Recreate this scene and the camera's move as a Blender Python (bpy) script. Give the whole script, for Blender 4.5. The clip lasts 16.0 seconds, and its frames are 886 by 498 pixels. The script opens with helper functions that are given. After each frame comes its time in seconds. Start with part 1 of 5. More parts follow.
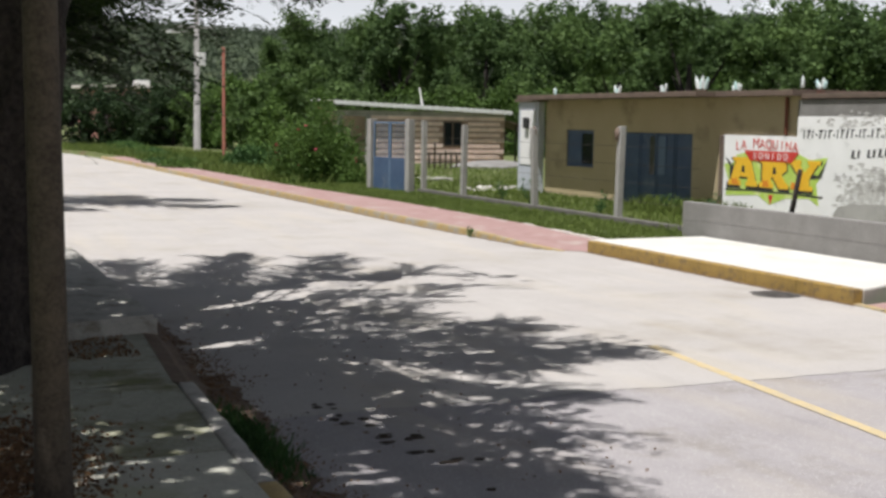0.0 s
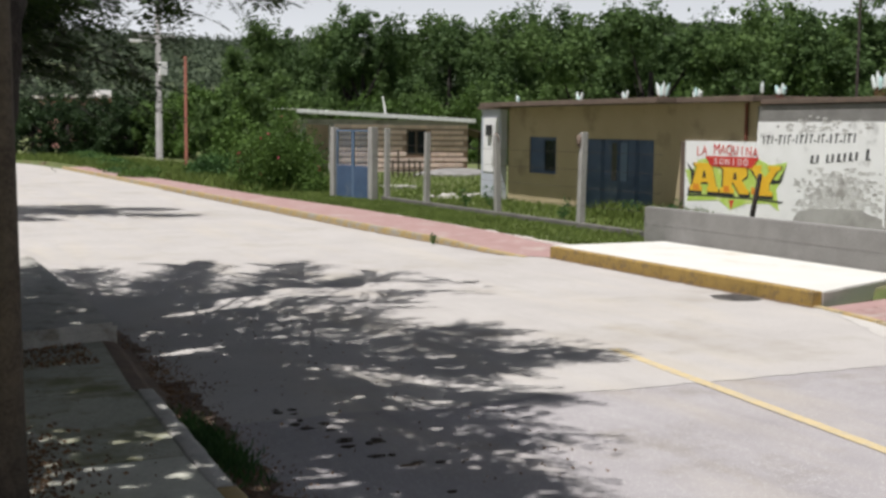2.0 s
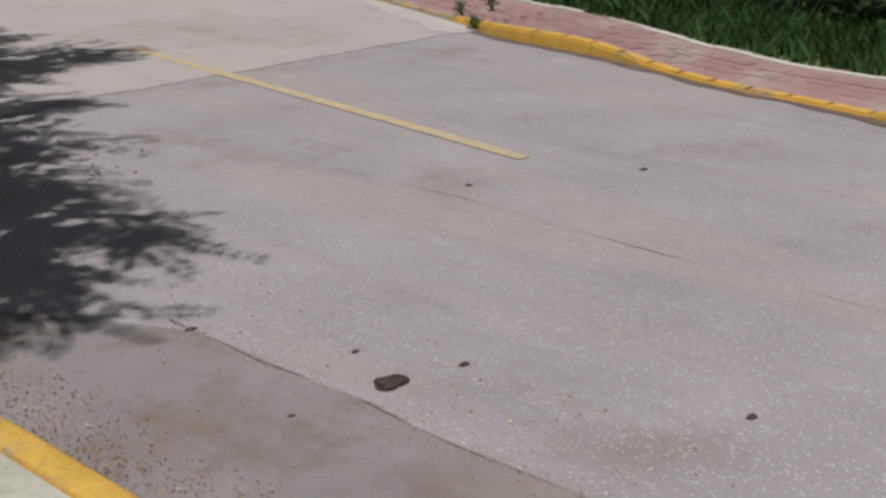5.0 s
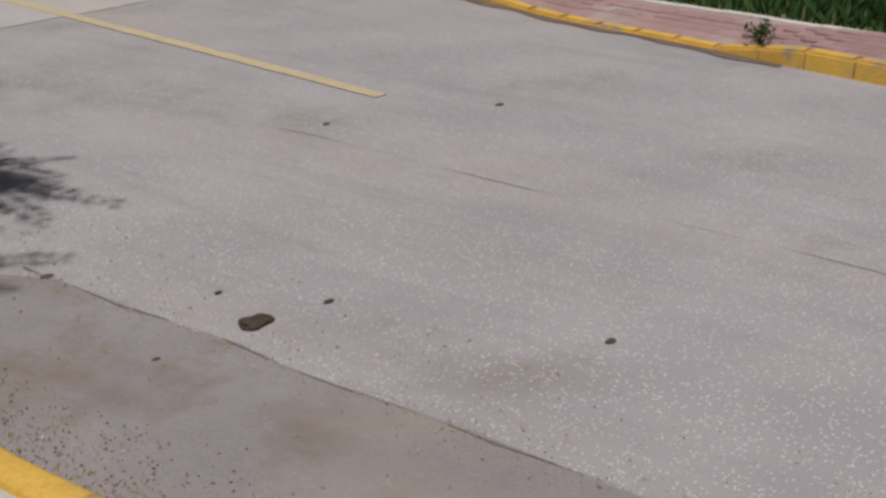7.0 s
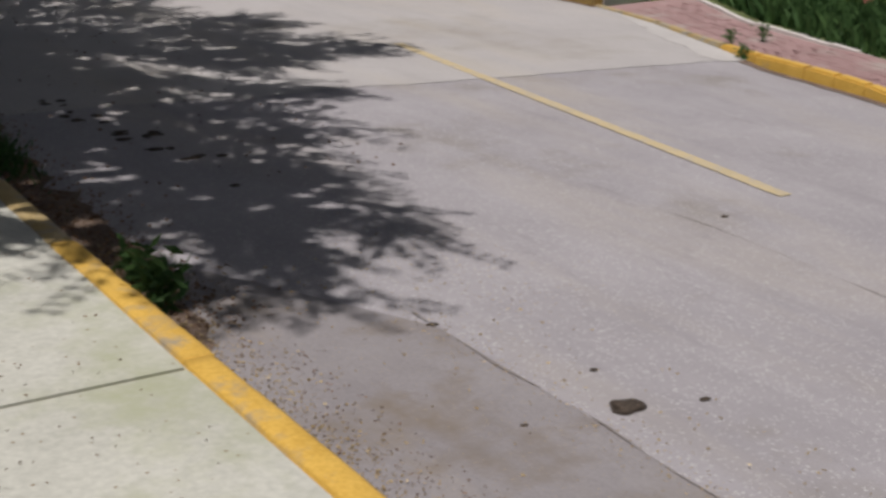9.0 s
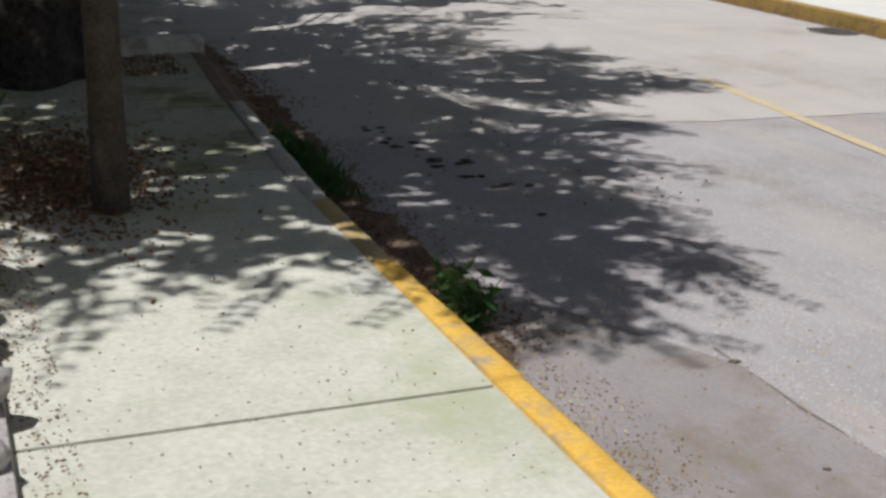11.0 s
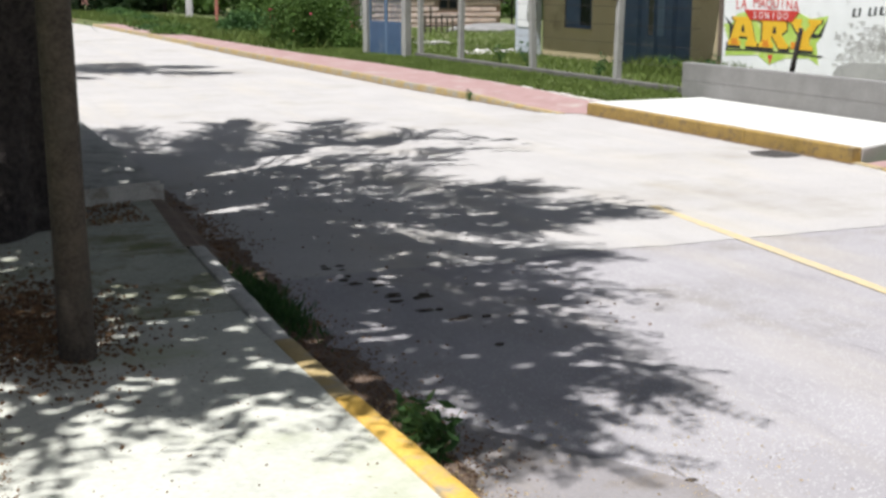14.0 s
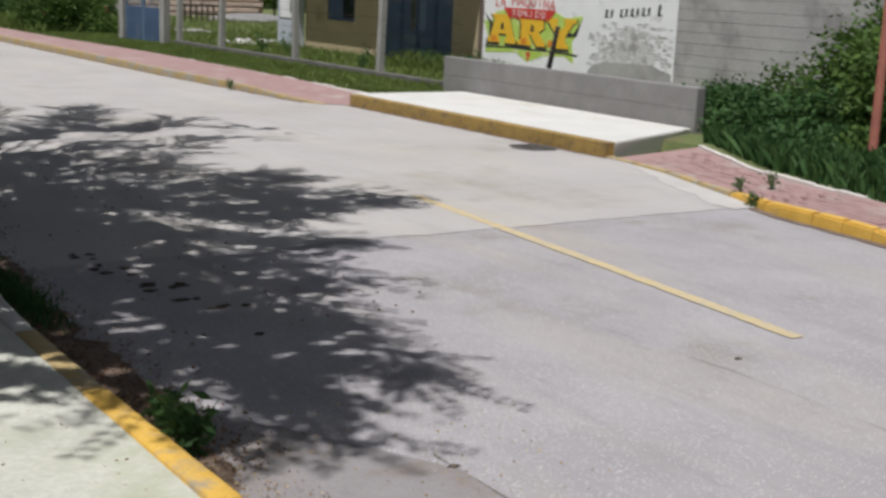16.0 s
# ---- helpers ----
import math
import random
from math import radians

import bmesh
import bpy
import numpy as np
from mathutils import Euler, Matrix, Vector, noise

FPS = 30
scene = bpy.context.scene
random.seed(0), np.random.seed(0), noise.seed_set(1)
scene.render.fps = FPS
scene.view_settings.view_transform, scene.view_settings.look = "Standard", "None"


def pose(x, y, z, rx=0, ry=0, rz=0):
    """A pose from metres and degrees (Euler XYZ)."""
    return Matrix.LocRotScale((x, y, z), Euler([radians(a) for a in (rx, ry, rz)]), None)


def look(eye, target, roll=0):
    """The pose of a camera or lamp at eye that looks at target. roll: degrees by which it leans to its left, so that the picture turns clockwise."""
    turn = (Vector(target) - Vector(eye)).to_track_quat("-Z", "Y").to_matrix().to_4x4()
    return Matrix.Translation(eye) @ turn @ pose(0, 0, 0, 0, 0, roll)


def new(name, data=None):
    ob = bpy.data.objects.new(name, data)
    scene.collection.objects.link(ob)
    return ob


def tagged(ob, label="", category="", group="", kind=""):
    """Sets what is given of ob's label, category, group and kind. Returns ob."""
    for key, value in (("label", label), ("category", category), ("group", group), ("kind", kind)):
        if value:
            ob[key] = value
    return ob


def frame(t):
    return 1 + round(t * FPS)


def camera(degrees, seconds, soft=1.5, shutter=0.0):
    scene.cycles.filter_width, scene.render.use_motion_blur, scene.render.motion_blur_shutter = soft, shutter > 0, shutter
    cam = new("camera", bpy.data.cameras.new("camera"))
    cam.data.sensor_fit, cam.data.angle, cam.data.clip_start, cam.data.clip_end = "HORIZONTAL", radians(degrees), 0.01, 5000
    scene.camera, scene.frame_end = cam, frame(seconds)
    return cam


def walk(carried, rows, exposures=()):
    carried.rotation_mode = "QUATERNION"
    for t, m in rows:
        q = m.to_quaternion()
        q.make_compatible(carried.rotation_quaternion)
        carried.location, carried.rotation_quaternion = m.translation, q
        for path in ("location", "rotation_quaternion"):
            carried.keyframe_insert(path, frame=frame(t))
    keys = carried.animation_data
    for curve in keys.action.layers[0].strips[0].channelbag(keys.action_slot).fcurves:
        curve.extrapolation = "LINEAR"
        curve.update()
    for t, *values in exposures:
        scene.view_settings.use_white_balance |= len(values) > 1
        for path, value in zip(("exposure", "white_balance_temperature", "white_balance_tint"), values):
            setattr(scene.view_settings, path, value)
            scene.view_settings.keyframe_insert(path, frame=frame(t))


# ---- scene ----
cam = camera(38.95, 16.0, soft=3.0, shutter=0.4)
PATH = [
    (0.0, pose(0.007, -0.034, 2.043, 84.13, -0.82, -23.75)),
    (0.5, pose(0.001, -0.065, 2.064, 83.70, -0.82, -24.71)),
    (1.0, pose(0.008, -0.070, 2.049, 84.03, -0.35, -25.21)),
    (1.5, pose(0.004, -0.071, 2.056, 84.55, -1.03, -25.41)),
    (2.0, pose(0.040, -0.047, 2.005, 84.56, -0.55, -25.38)),
    (2.5, pose(0.046, 0.106, 1.956, 80.44, -1.71, -25.85)),
    (2.7, pose(-0.012, 0.091, 2.034, 77.43, -2.58, -26.24)),
    (3.0, pose(-0.003, 0.048, 1.980, 74.79, -2.76, -26.93)),
    (3.5, pose(0.065, 0.072, 2.026, 71.92, -2.35, -32.66)),
    (4.0, pose(0.102, 0.101, 2.006, 71.36, -1.88, -38.40)),
    (4.5, pose(0.099, 0.066, 1.992, 70.99, -0.18, -43.61)),
    (5.0, pose(0.121, 0.043, 1.965, 70.78, 0.19, -47.34)),
    (5.2, pose(0.119, 0.042, 1.964, 70.50, 0.10, -48.55)),
    (6.25, pose(0.104, 0.038, 1.957, 68.60, -0.30, -54.80)),
    (7.3, pose(0.089, 0.034, 1.949, 67.80, -0.60, -52.75)),
    (7.5, pose(0.087, 0.033, 1.948, 67.98, -0.76, -51.10)),
    (8.0, pose(0.062, 0.061, 1.970, 69.71, -1.23, -45.55)),
    (8.5, pose(0.077, 0.106, 1.949, 70.62, -2.25, -40.00)),
    (9.0, pose(0.090, 0.144, 1.931, 71.15, -3.33, -35.14)),
    (9.5, pose(0.090, 0.203, 1.905, 70.91, -4.67, -30.75)),
    (9.7, pose(0.071, 0.183, 1.914, 70.85, -4.75, -28.90)),
    (10.75, pose(-0.029, 0.078, 1.960, 71.60, -2.70, -22.60)),
    (11.8, pose(-0.130, -0.028, 2.006, 74.70, -0.85, -19.40)),
    (12.0, pose(-0.149, -0.048, 2.015, 75.80, -0.71, -18.54)),
    (12.3, pose(-0.142, -0.055, 2.013, 76.50, -0.30, -17.35)),
    (12.5, pose(-0.138, -0.059, 2.012, 76.92, 0.02, -18.50)),
    (13.0, pose(-0.126, -0.068, 2.019, 77.67, -1.18, -20.91)),
    (13.5, pose(-0.121, -0.092, 2.020, 78.16, -1.15, -22.85)),
    (14.0, pose(-0.103, -0.123, 2.034, 78.00, -0.16, -24.02)),
    (14.5, pose(-0.097, -0.138, 2.032, 77.92, -0.68, -26.64)),
    (15.0, pose(-0.075, -0.133, 2.019, 78.59, 0.62, -27.65)),
    (15.5, pose(-0.056, -0.134, 2.015, 78.57, -1.08, -31.34)),
    (16.0, pose(-0.022, 0.005, 1.954, 78.01, -2.48, -34.58)),
]
EXPOSURES = [
    (0.0, 0.22, 6300, 11),
    (2.0, 0.16, 6300, 11),
    (2.5, 0.08, 6330, 11),
    (3.0, 0.04, 6350, 12),
    (3.5, -0.22, 6350, 13),
    (5.0, -0.62, 6330, 15),
    (7.5, -0.66, 6350, 14),
    (9.0, -0.5, 6300, 15),
    (9.7, -0.28, 6200, 12),
    (11.8, 0.0, 6150, 10),
    (12.0, 0.16, 6100, 10),
    (12.5, 0.56, 6000, 8),
    (14.0, 0.48, 6040, 10),
    (15.0, 0.3, 6080, 10),
    (15.5, 0.2, 6100, 10),
    (16.0, -0.16, 6100, 11),
]
walk(cam, PATH, EXPOSURES)

# ---- world and sun ----
SUN = Vector((-0.315, -0.16, 0.935)).normalized()
world = bpy.data.worlds.new("sky")
scene.world = world
world.use_nodes = True
wn = world.node_tree.nodes
wl = world.node_tree.links
wn.clear()
sky = wn.new("ShaderNodeTexSky")
sky.sky_type = "NISHITA"
sky.sun_disc = False
sky.sun_elevation = math.asin(SUN.z)
sky.sun_rotation = math.atan2(SUN.x, SUN.y)
sky.dust_density = 2.0
wtc = wn.new("ShaderNodeTexCoord")
wmap = wn.new("ShaderNodeMapping")
wmap.inputs["Scale"].default_value = (2.0, 2.0, 7.0)
wnoise = wn.new("ShaderNodeTexNoise")
wnoise.inputs["Scale"].default_value = 2.6
wnoise.inputs["Detail"].default_value = 7
wramp = wn.new("ShaderNodeValToRGB")
wramp.color_ramp.elements[0].position, wramp.color_ramp.elements[1].position = 0.54, 0.70
wmix = wn.new("ShaderNodeMixRGB")
wmix.inputs[2].default_value = (53.0, 53.6, 54.6, 1)
wbg = wn.new("ShaderNodeBackground")
wbg.inputs[1].default_value = 0.0195
wout = wn.new("ShaderNodeOutputWorld")
wl.new(wtc.outputs["Generated"], wmap.inputs[0])
wl.new(wmap.outputs[0], wnoise.inputs["Vector"])
wl.new(wnoise.outputs["Fac"], wramp.inputs[0])
wsep = wn.new("ShaderNodeSeparateXYZ")
wl.new(wtc.outputs["Generated"], wsep.inputs[0])
whaze = wn.new("ShaderNodeMapRange")
whaze.inputs["From Min"].default_value, whaze.inputs["From Max"].default_value = 0.0, 0.30
whaze.inputs["To Min"].default_value, whaze.inputs["To Max"].default_value = 0.85, 0.0
wl.new(wsep.outputs[2], whaze.inputs["Value"])
wmax = wn.new("ShaderNodeMath")
wmax.operation = "MAXIMUM"
wl.new(wramp.outputs[0], wmax.inputs[0])
wl.new(whaze.outputs[0], wmax.inputs[1])
wl.new(wmax.outputs[0], wmix.inputs[0])
wl.new(sky.outputs[0], wmix.inputs[1])
wl.new(wmix.outputs[0], wbg.inputs[0])
wl.new(wbg.outputs[0], wout.inputs[0])
sun_data = bpy.data.lights.new("sun", "SUN")
sun_data.energy = 5.0
sun_data.angle = radians(0.6)
sun_data.color = (1.0, 0.965, 0.92)
sun = new("sun", sun_data)
sun.matrix_world = look(SUN * 60, (0, 0, 0))


# ---- materials ----
def mat(name, dark, light, scale=6.0, fine=60.0, rough=0.85, bump=0.3, dist=0.01, metal=0.0, stain=None, stain_scale=0.8, stain_amt=0.5, spots=None, spec=0.4, vary=0.0, island=False):
    """Two scales of mottling between two colours, an optional stain colour, and fine relief, at world size."""
    m = bpy.data.materials.new(name)
    m.use_nodes = True
    nt = m.node_tree
    n, l = nt.nodes, nt.links
    bs = n["Principled BSDF"]
    geo = n.new("ShaderNodeNewGeometry")
    a = n.new("ShaderNodeTexNoise")
    a.inputs["Scale"].default_value, a.inputs["Detail"].default_value = scale, 6
    b = n.new("ShaderNodeTexNoise")
    b.inputs["Scale"].default_value, b.inputs["Detail"].default_value = fine, 4
    for t in (a, b):
        l.new(geo.outputs["Position"], t.inputs["Vector"])
    mixf = n.new("ShaderNodeMath")
    mixf.operation = "MULTIPLY_ADD"
    mixf.inputs[1].default_value = 0.55
    sc = n.new("ShaderNodeMath")
    sc.operation = "MULTIPLY"
    sc.inputs[1].default_value = 0.45
    l.new(a.outputs["Fac"], sc.inputs[0])
    l.new(b.outputs["Fac"], mixf.inputs[0])
    l.new(sc.outputs[0], mixf.inputs[2])
    ramp = n.new("ShaderNodeValToRGB")
    ramp.color_ramp.elements[0].position, ramp.color_ramp.elements[1].position = 0.36, 0.64
    ramp.color_ramp.elements[0].color, ramp.color_ramp.elements[1].color = (*dark, 1), (*light, 1)
    l.new(mixf.outputs[0], ramp.inputs[0])
    col = ramp.outputs[0]
    if stain:
        s = n.new("ShaderNodeTexNoise")
        s.inputs["Scale"].default_value, s.inputs["Detail"].default_value = stain_scale, 8
        s.inputs["Roughness"].default_value = 0.65
        l.new(geo.outputs["Position"], s.inputs["Vector"])
        r = n.new("ShaderNodeValToRGB")
        r.color_ramp.elements[0].position, r.color_ramp.elements[1].position = 0.62 - 0.25 * stain_amt, 0.74 - 0.18 * stain_amt
        l.new(s.outputs["Fac"], r.inputs[0])
        mx = n.new("ShaderNodeMixRGB")
        mx.inputs[2].default_value = (*stain, 1)
        l.new(r.outputs[0], mx.inputs[0])
        l.new(col, mx.inputs[1])
        col = mx.outputs[0]
    if spots:
        s = n.new("ShaderNodeTexVoronoi")
        s.inputs["Scale"].default_value = spots[1]
        l.new(geo.outputs["Position"], s.inputs["Vector"])
        r = n.new("ShaderNodeValToRGB")
        r.color_ramp.elements[0].position, r.color_ramp.elements[1].position = spots[2], spots[2] + 0.06
        r.color_ramp.elements[0].color, r.color_ramp.elements[1].color = (1, 1, 1, 1), (0, 0, 0, 1)
        l.new(s.outputs["Distance"], r.inputs[0])
        mx = n.new("ShaderNodeMixRGB")
        mx.inputs[2].default_value = (*spots[0], 1)
        l.new(r.outputs[0], mx.inputs[0])
        l.new(col, mx.inputs[1])
        col = mx.outputs[0]
    if vary:
        hs = n.new("ShaderNodeHueSaturation")
        mr = n.new("ShaderNodeMapRange")
        mr.inputs["To Min"].default_value, mr.inputs["To Max"].default_value = 1 - vary, 1 + vary
        if island:
            l.new(geo.outputs["Random Per Island"], mr.inputs["Value"])
        else:
            oi = n.new("ShaderNodeObjectInfo")
            l.new(oi.outputs["Random"], mr.inputs["Value"])
        l.new(mr.outputs[0], hs.inputs["Value"])
        l.new(col, hs.inputs["Color"])
        col = hs.outputs[0]
    l.new(col, bs.inputs["Base Color"])
    bs.inputs["Roughness"].default_value = rough
    bs.inputs["Metallic"].default_value = metal
    bs.inputs["Specular IOR Level"].default_value = spec
    if bump:
        bp = n.new("ShaderNodeBump")
        bp.inputs["Strength"].default_value, bp.inputs["Distance"].default_value = bump, dist
        l.new(mixf.outputs[0], bp.inputs["Height"])
        l.new(bp.outputs[0], bs.inputs["Normal"])
    return m


def leafmat(name, dark, light, trans=0.25, scale=0.9):
    """Foliage: colour by leaf and by clump, some light through the blade."""
    m = bpy.data.materials.new(name)
    m.use_nodes = True
    n, l = m.node_tree.nodes, m.node_tree.links
    bs = n["Principled BSDF"]
    geo = n.new("ShaderNodeNewGeometry")
    a = n.new("ShaderNodeTexNoise")
    a.inputs["Scale"].default_value, a.inputs["Detail"].default_value = scale, 3
    l.new(geo.outputs["Position"], a.inputs["Vector"])
    add = n.new("ShaderNodeMath")
    add.operation = "MULTIPLY_ADD"
    add.inputs[1].default_value = 0.45
    sub = n.new("ShaderNodeMath")
    sub.operation = "MULTIPLY"
    sub.inputs[1].default_value = 0.6
    l.new(a.outputs["Fac"], sub.inputs[0])
    l.new(geo.outputs["Random Per Island"], add.inputs[0])
    l.new(sub.outputs[0], add.inputs[2])
    ramp = n.new("ShaderNodeValToRGB")
    ramp.color_ramp.elements[0].position, ramp.color_ramp.elements[1].position = 0.2, 0.85
    ramp.color_ramp.elements[0].color, ramp.color_ramp.elements[1].color = (*dark, 1), (*light, 1)
    l.new(add.outputs[0], ramp.inputs[0])
    l.new(ramp.outputs[0], bs.inputs["Base Color"])
    bs.inputs["Roughness"].default_value = 0.6
    bs.inputs["Specular IOR Level"].default_value = 0.18
    tr = n.new("ShaderNodeBsdfTranslucent")
    l.new(ramp.outputs[0], tr.inputs["Color"])
    mx = n.new("ShaderNodeMixShader")
    mx.inputs[0].default_value = trans
    l.new(bs.outputs[0], mx.inputs[1])
    l.new(tr.outputs[0], mx.inputs[2])
    l.new(mx.outputs[0], n["Material Output"].inputs["Surface"])
    return m


M_ASPHALT = mat("asphalt_worn", (0.285, 0.265, 0.268), (0.375, 0.352, 0.352), 1.3, 110, 0.9, 0.5, 0.006, stain=(0.25, 0.225, 0.20), stain_scale=0.7, stain_amt=0.22, spots=((0.52, 0.50, 0.48), 48, 0.2))
def streaked(m, tan, dark, along=0.35, across=3.2, amt=0.5):
    """Adds soft tyre-worn streaks along y, tan dust clouds and pale chips to a road material."""
    n, l = m.node_tree.nodes, m.node_tree.links
    bs = n["Principled BSDF"]
    col = bs.inputs["Base Color"].links[0].from_socket
    geo = n.new("ShaderNodeNewGeometry")
    for colour, scale, lo, hi, k in ((tan, (across * 0.45, along * 0.7, 1), 0.50, 0.72, amt), (dark, (across, along, 1), 0.52, 0.70, amt * 0.75), (dark, (9, 5, 1), 0.56, 0.66, amt * 0.4)):
        mp = n.new("ShaderNodeMapping")
        mp.inputs["Scale"].default_value = scale
        mp.inputs["Location"].default_value = (scale[0] * 1.7, k * 9, 0)
        tx = n.new("ShaderNodeTexNoise")
        tx.inputs["Scale"].default_value, tx.inputs["Detail"].default_value = 1.0, 7
        tx.inputs["Roughness"].default_value = 0.62
        mr = n.new("ShaderNodeMapRange")
        mr.inputs["From Min"].default_value, mr.inputs["From Max"].default_value = lo, hi
        mr.inputs["To Max"].default_value = k
        mx = n.new("ShaderNodeMixRGB")
        mx.inputs[2].default_value = (*colour, 1)
        l.new(geo.outputs["Position"], mp.inputs[0])
        l.new(mp.outputs[0], tx.inputs["Vector"])
        l.new(tx.outputs["Fac"], mr.inputs["Value"])
        l.new(mr.outputs[0], mx.inputs[0])
        l.new(col, mx.inputs[1])
        col = mx.outputs[0]
    l.new(col, bs.inputs["Base Color"])


M_CEMENT = mat("dusty_cement", (0.37, 0.345, 0.325), (0.47, 0.445, 0.42), 0.9, 60, 0.92, 0.3, 0.004, stain=(0.33, 0.30, 0.26), stain_scale=0.45, stain_amt=0.35)
streaked(M_ASPHALT, (0.40, 0.355, 0.29), (0.235, 0.218, 0.222))
streaked(M_CEMENT, (0.47, 0.42, 0.34), (0.34, 0.315, 0.29))
M_GUTTER = mat("gutter_dirt", (0.22, 0.20, 0.197), (0.29, 0.268, 0.262), 2.0, 90, 0.95, 0.5, 0.006, stain=(0.20, 0.165, 0.13), stain_scale=1.4, stain_amt=0.35, spots=((0.42, 0.33, 0.19), 45, 0.07))
streaked(M_GUTTER, (0.33, 0.275, 0.20), (0.185, 0.172, 0.175), 0.8, 2.2)
M_GUTTERDARK = mat("packed_dirt", (0.15, 0.13, 0.115), (0.23, 0.20, 0.18), 5, 80, 0.95, 0.4, 0.004)
M_WALK = mat("concrete_pavement", (0.43, 0.425, 0.36), (0.56, 0.55, 0.47), 2.5, 40, 0.9, 0.25, 0.004, stain=(0.375, 0.385, 0.25), stain_scale=0.9, stain_amt=0.35, spots=((0.22, 0.15, 0.08), 14, 0.05))
M_OLDCON = mat("weathered_concrete", (0.24, 0.23, 0.20), (0.42, 0.40, 0.36), 3, 50, 0.9, 0.4, 0.006, stain=(0.15, 0.14, 0.12), stain_scale=1.5, stain_amt=0.4)
M_DARKPLINTH = mat("damp_dark_concrete", (0.09, 0.085, 0.075), (0.17, 0.16, 0.145), 3, 50, 0.9, 0.4, 0.006)
M_KERBCON = mat("bare_kerb_concrete", (0.36, 0.345, 0.31), (0.52, 0.50, 0.455), 5, 50, 0.9, 0.4, 0.005, stain=(0.22, 0.20, 0.16), stain_scale=3.0, stain_amt=0.35)
M_DIRT = mat("brown_dirt", (0.115, 0.080, 0.058), (0.20, 0.145, 0.105), 5, 80, 0.95, 0.6, 0.008, spots=((0.34, 0.24, 0.13), 40, 0.08))
M_DUST = mat("pale_road_dust", (0.43, 0.405, 0.375), (0.51, 0.485, 0.45), 3, 60, 0.95, 0.3, 0.004)
M_COURSE = mat("weathered_block_joint", (0.29, 0.28, 0.268), (0.37, 0.36, 0.345), 6, 50, 0.9, 0.3, 0.004)
M_FORMWALL = mat("cast_concrete", (0.19, 0.182, 0.172), (0.27, 0.262, 0.248), 2.0, 45, 0.9, 0.3, 0.005, stain=(0.20, 0.19, 0.18), stain_scale=1.2, stain_amt=0.4)
M_PLAT = mat("pale_concrete", (0.54, 0.525, 0.485), (0.66, 0.645, 0.60), 1.5, 40, 0.9, 0.2, 0.004, stain=(0.5, 0.46, 0.38), stain_scale=0.8, stain_amt=0.25)
M_YELLOW = mat("yellow_kerb_paint", (0.56, 0.33, 0.05), (0.72, 0.45, 0.09), 5, 60, 0.8, 0.3, 0.004, stain=(0.33, 0.27, 0.18), stain_scale=4.0, stain_amt=0.35)
M_YELWORN = mat("worn_yellow_kerb", (0.34, 0.25, 0.11), (0.46, 0.34, 0.15), 5, 60, 0.85, 0.3, 0.004, stain=(0.33, 0.31, 0.26), stain_scale=4.0, stain_amt=0.6)
# browned yellow: shade on the platform front put into the colour, plus dirt stains
M_YELSHADE = mat("shaded_dirty_yellow_kerb", (0.24, 0.16, 0.05), (0.38, 0.25, 0.07), 5, 60, 0.9, 0.3, 0.004, stain=(0.17, 0.12, 0.065), stain_scale=7.0, stain_amt=0.45)
# pavement colour with the tree's shade darkened into it, and moss stains
M_SHADEWALK = mat("shaded_mossy_pavement", (0.31, 0.31, 0.25), (0.45, 0.44, 0.36), 2.5, 40, 0.95, 0.3, 0.004, stain=(0.17, 0.17, 0.08), stain_scale=1.6, stain_amt=0.5)
M_LINE = mat("yellow_line_paint", (0.475, 0.385, 0.215), (0.575, 0.46, 0.265), 5, 90, 0.85, 0.3, 0.003, stain=(0.42, 0.37, 0.29), stain_scale=11.0, stain_amt=0.55)
M_BRICKWALK = mat("red_brick_paver", (0.275, 0.17, 0.155), (0.365, 0.24, 0.225), 4, 60, 0.9, 0.4, 0.004, vary=0.07, stain=(0.38, 0.32, 0.28), stain_scale=1.6, stain_amt=0.35)
M_EDGE = mat("mortar_edge", (0.55, 0.50, 0.46), (0.70, 0.66, 0.61), 5, 60, 0.9, 0.3, 0.004)
M_SOIL = mat("grassy_soil", (0.085, 0.115, 0.035), (0.165, 0.185, 0.07), 1.6, 30, 0.95, 0.5, 0.02, stain=(0.16, 0.12, 0.07), stain_scale=0.7, stain_amt=0.35)
M_OCHRE = mat("ochre_wall_paint", (0.43, 0.345, 0.21), (0.50, 0.41, 0.26), 1.2, 35, 0.85, 0.15, 0.004, stain=(0.30, 0.24, 0.15), stain_scale=0.9, stain_amt=0.3)
M_WHITEWASH = mat("whitewash", (0.86, 0.855, 0.84), (0.93, 0.925, 0.915), 3, 40, 0.9, 0.35, 0.006, stain=(0.40, 0.39, 0.37), stain_scale=1.1, stain_amt=0.12)
M_WORNWHITE = mat("peeling_whitewash", (0.52, 0.505, 0.48), (0.78, 0.77, 0.75), 9, 26, 0.9, 0.35, 0.006, stain=(0.36, 0.34, 0.32), stain_scale=5.0, stain_amt=0.6)
M_BLOCK = mat("grey_block_render", (0.37, 0.355, 0.34), (0.50, 0.485, 0.46), 1.6, 40, 0.9, 0.4, 0.006, stain=(0.29, 0.275, 0.26), stain_scale=0.9, stain_amt=0.45)
M_BLUE = mat("blue_steel_paint", (0.040, 0.072, 0.140), (0.062, 0.105, 0.185), 3, 40, 0.55, 0.15, 0.003, stain=(0.12, 0.15, 0.20), stain_scale=2.5, stain_amt=0.3)
M_BLUELT = mat("faded_blue_paint", (0.085, 0.135, 0.215), (0.13, 0.19, 0.28), 3, 40, 0.6, 0.15, 0.003)
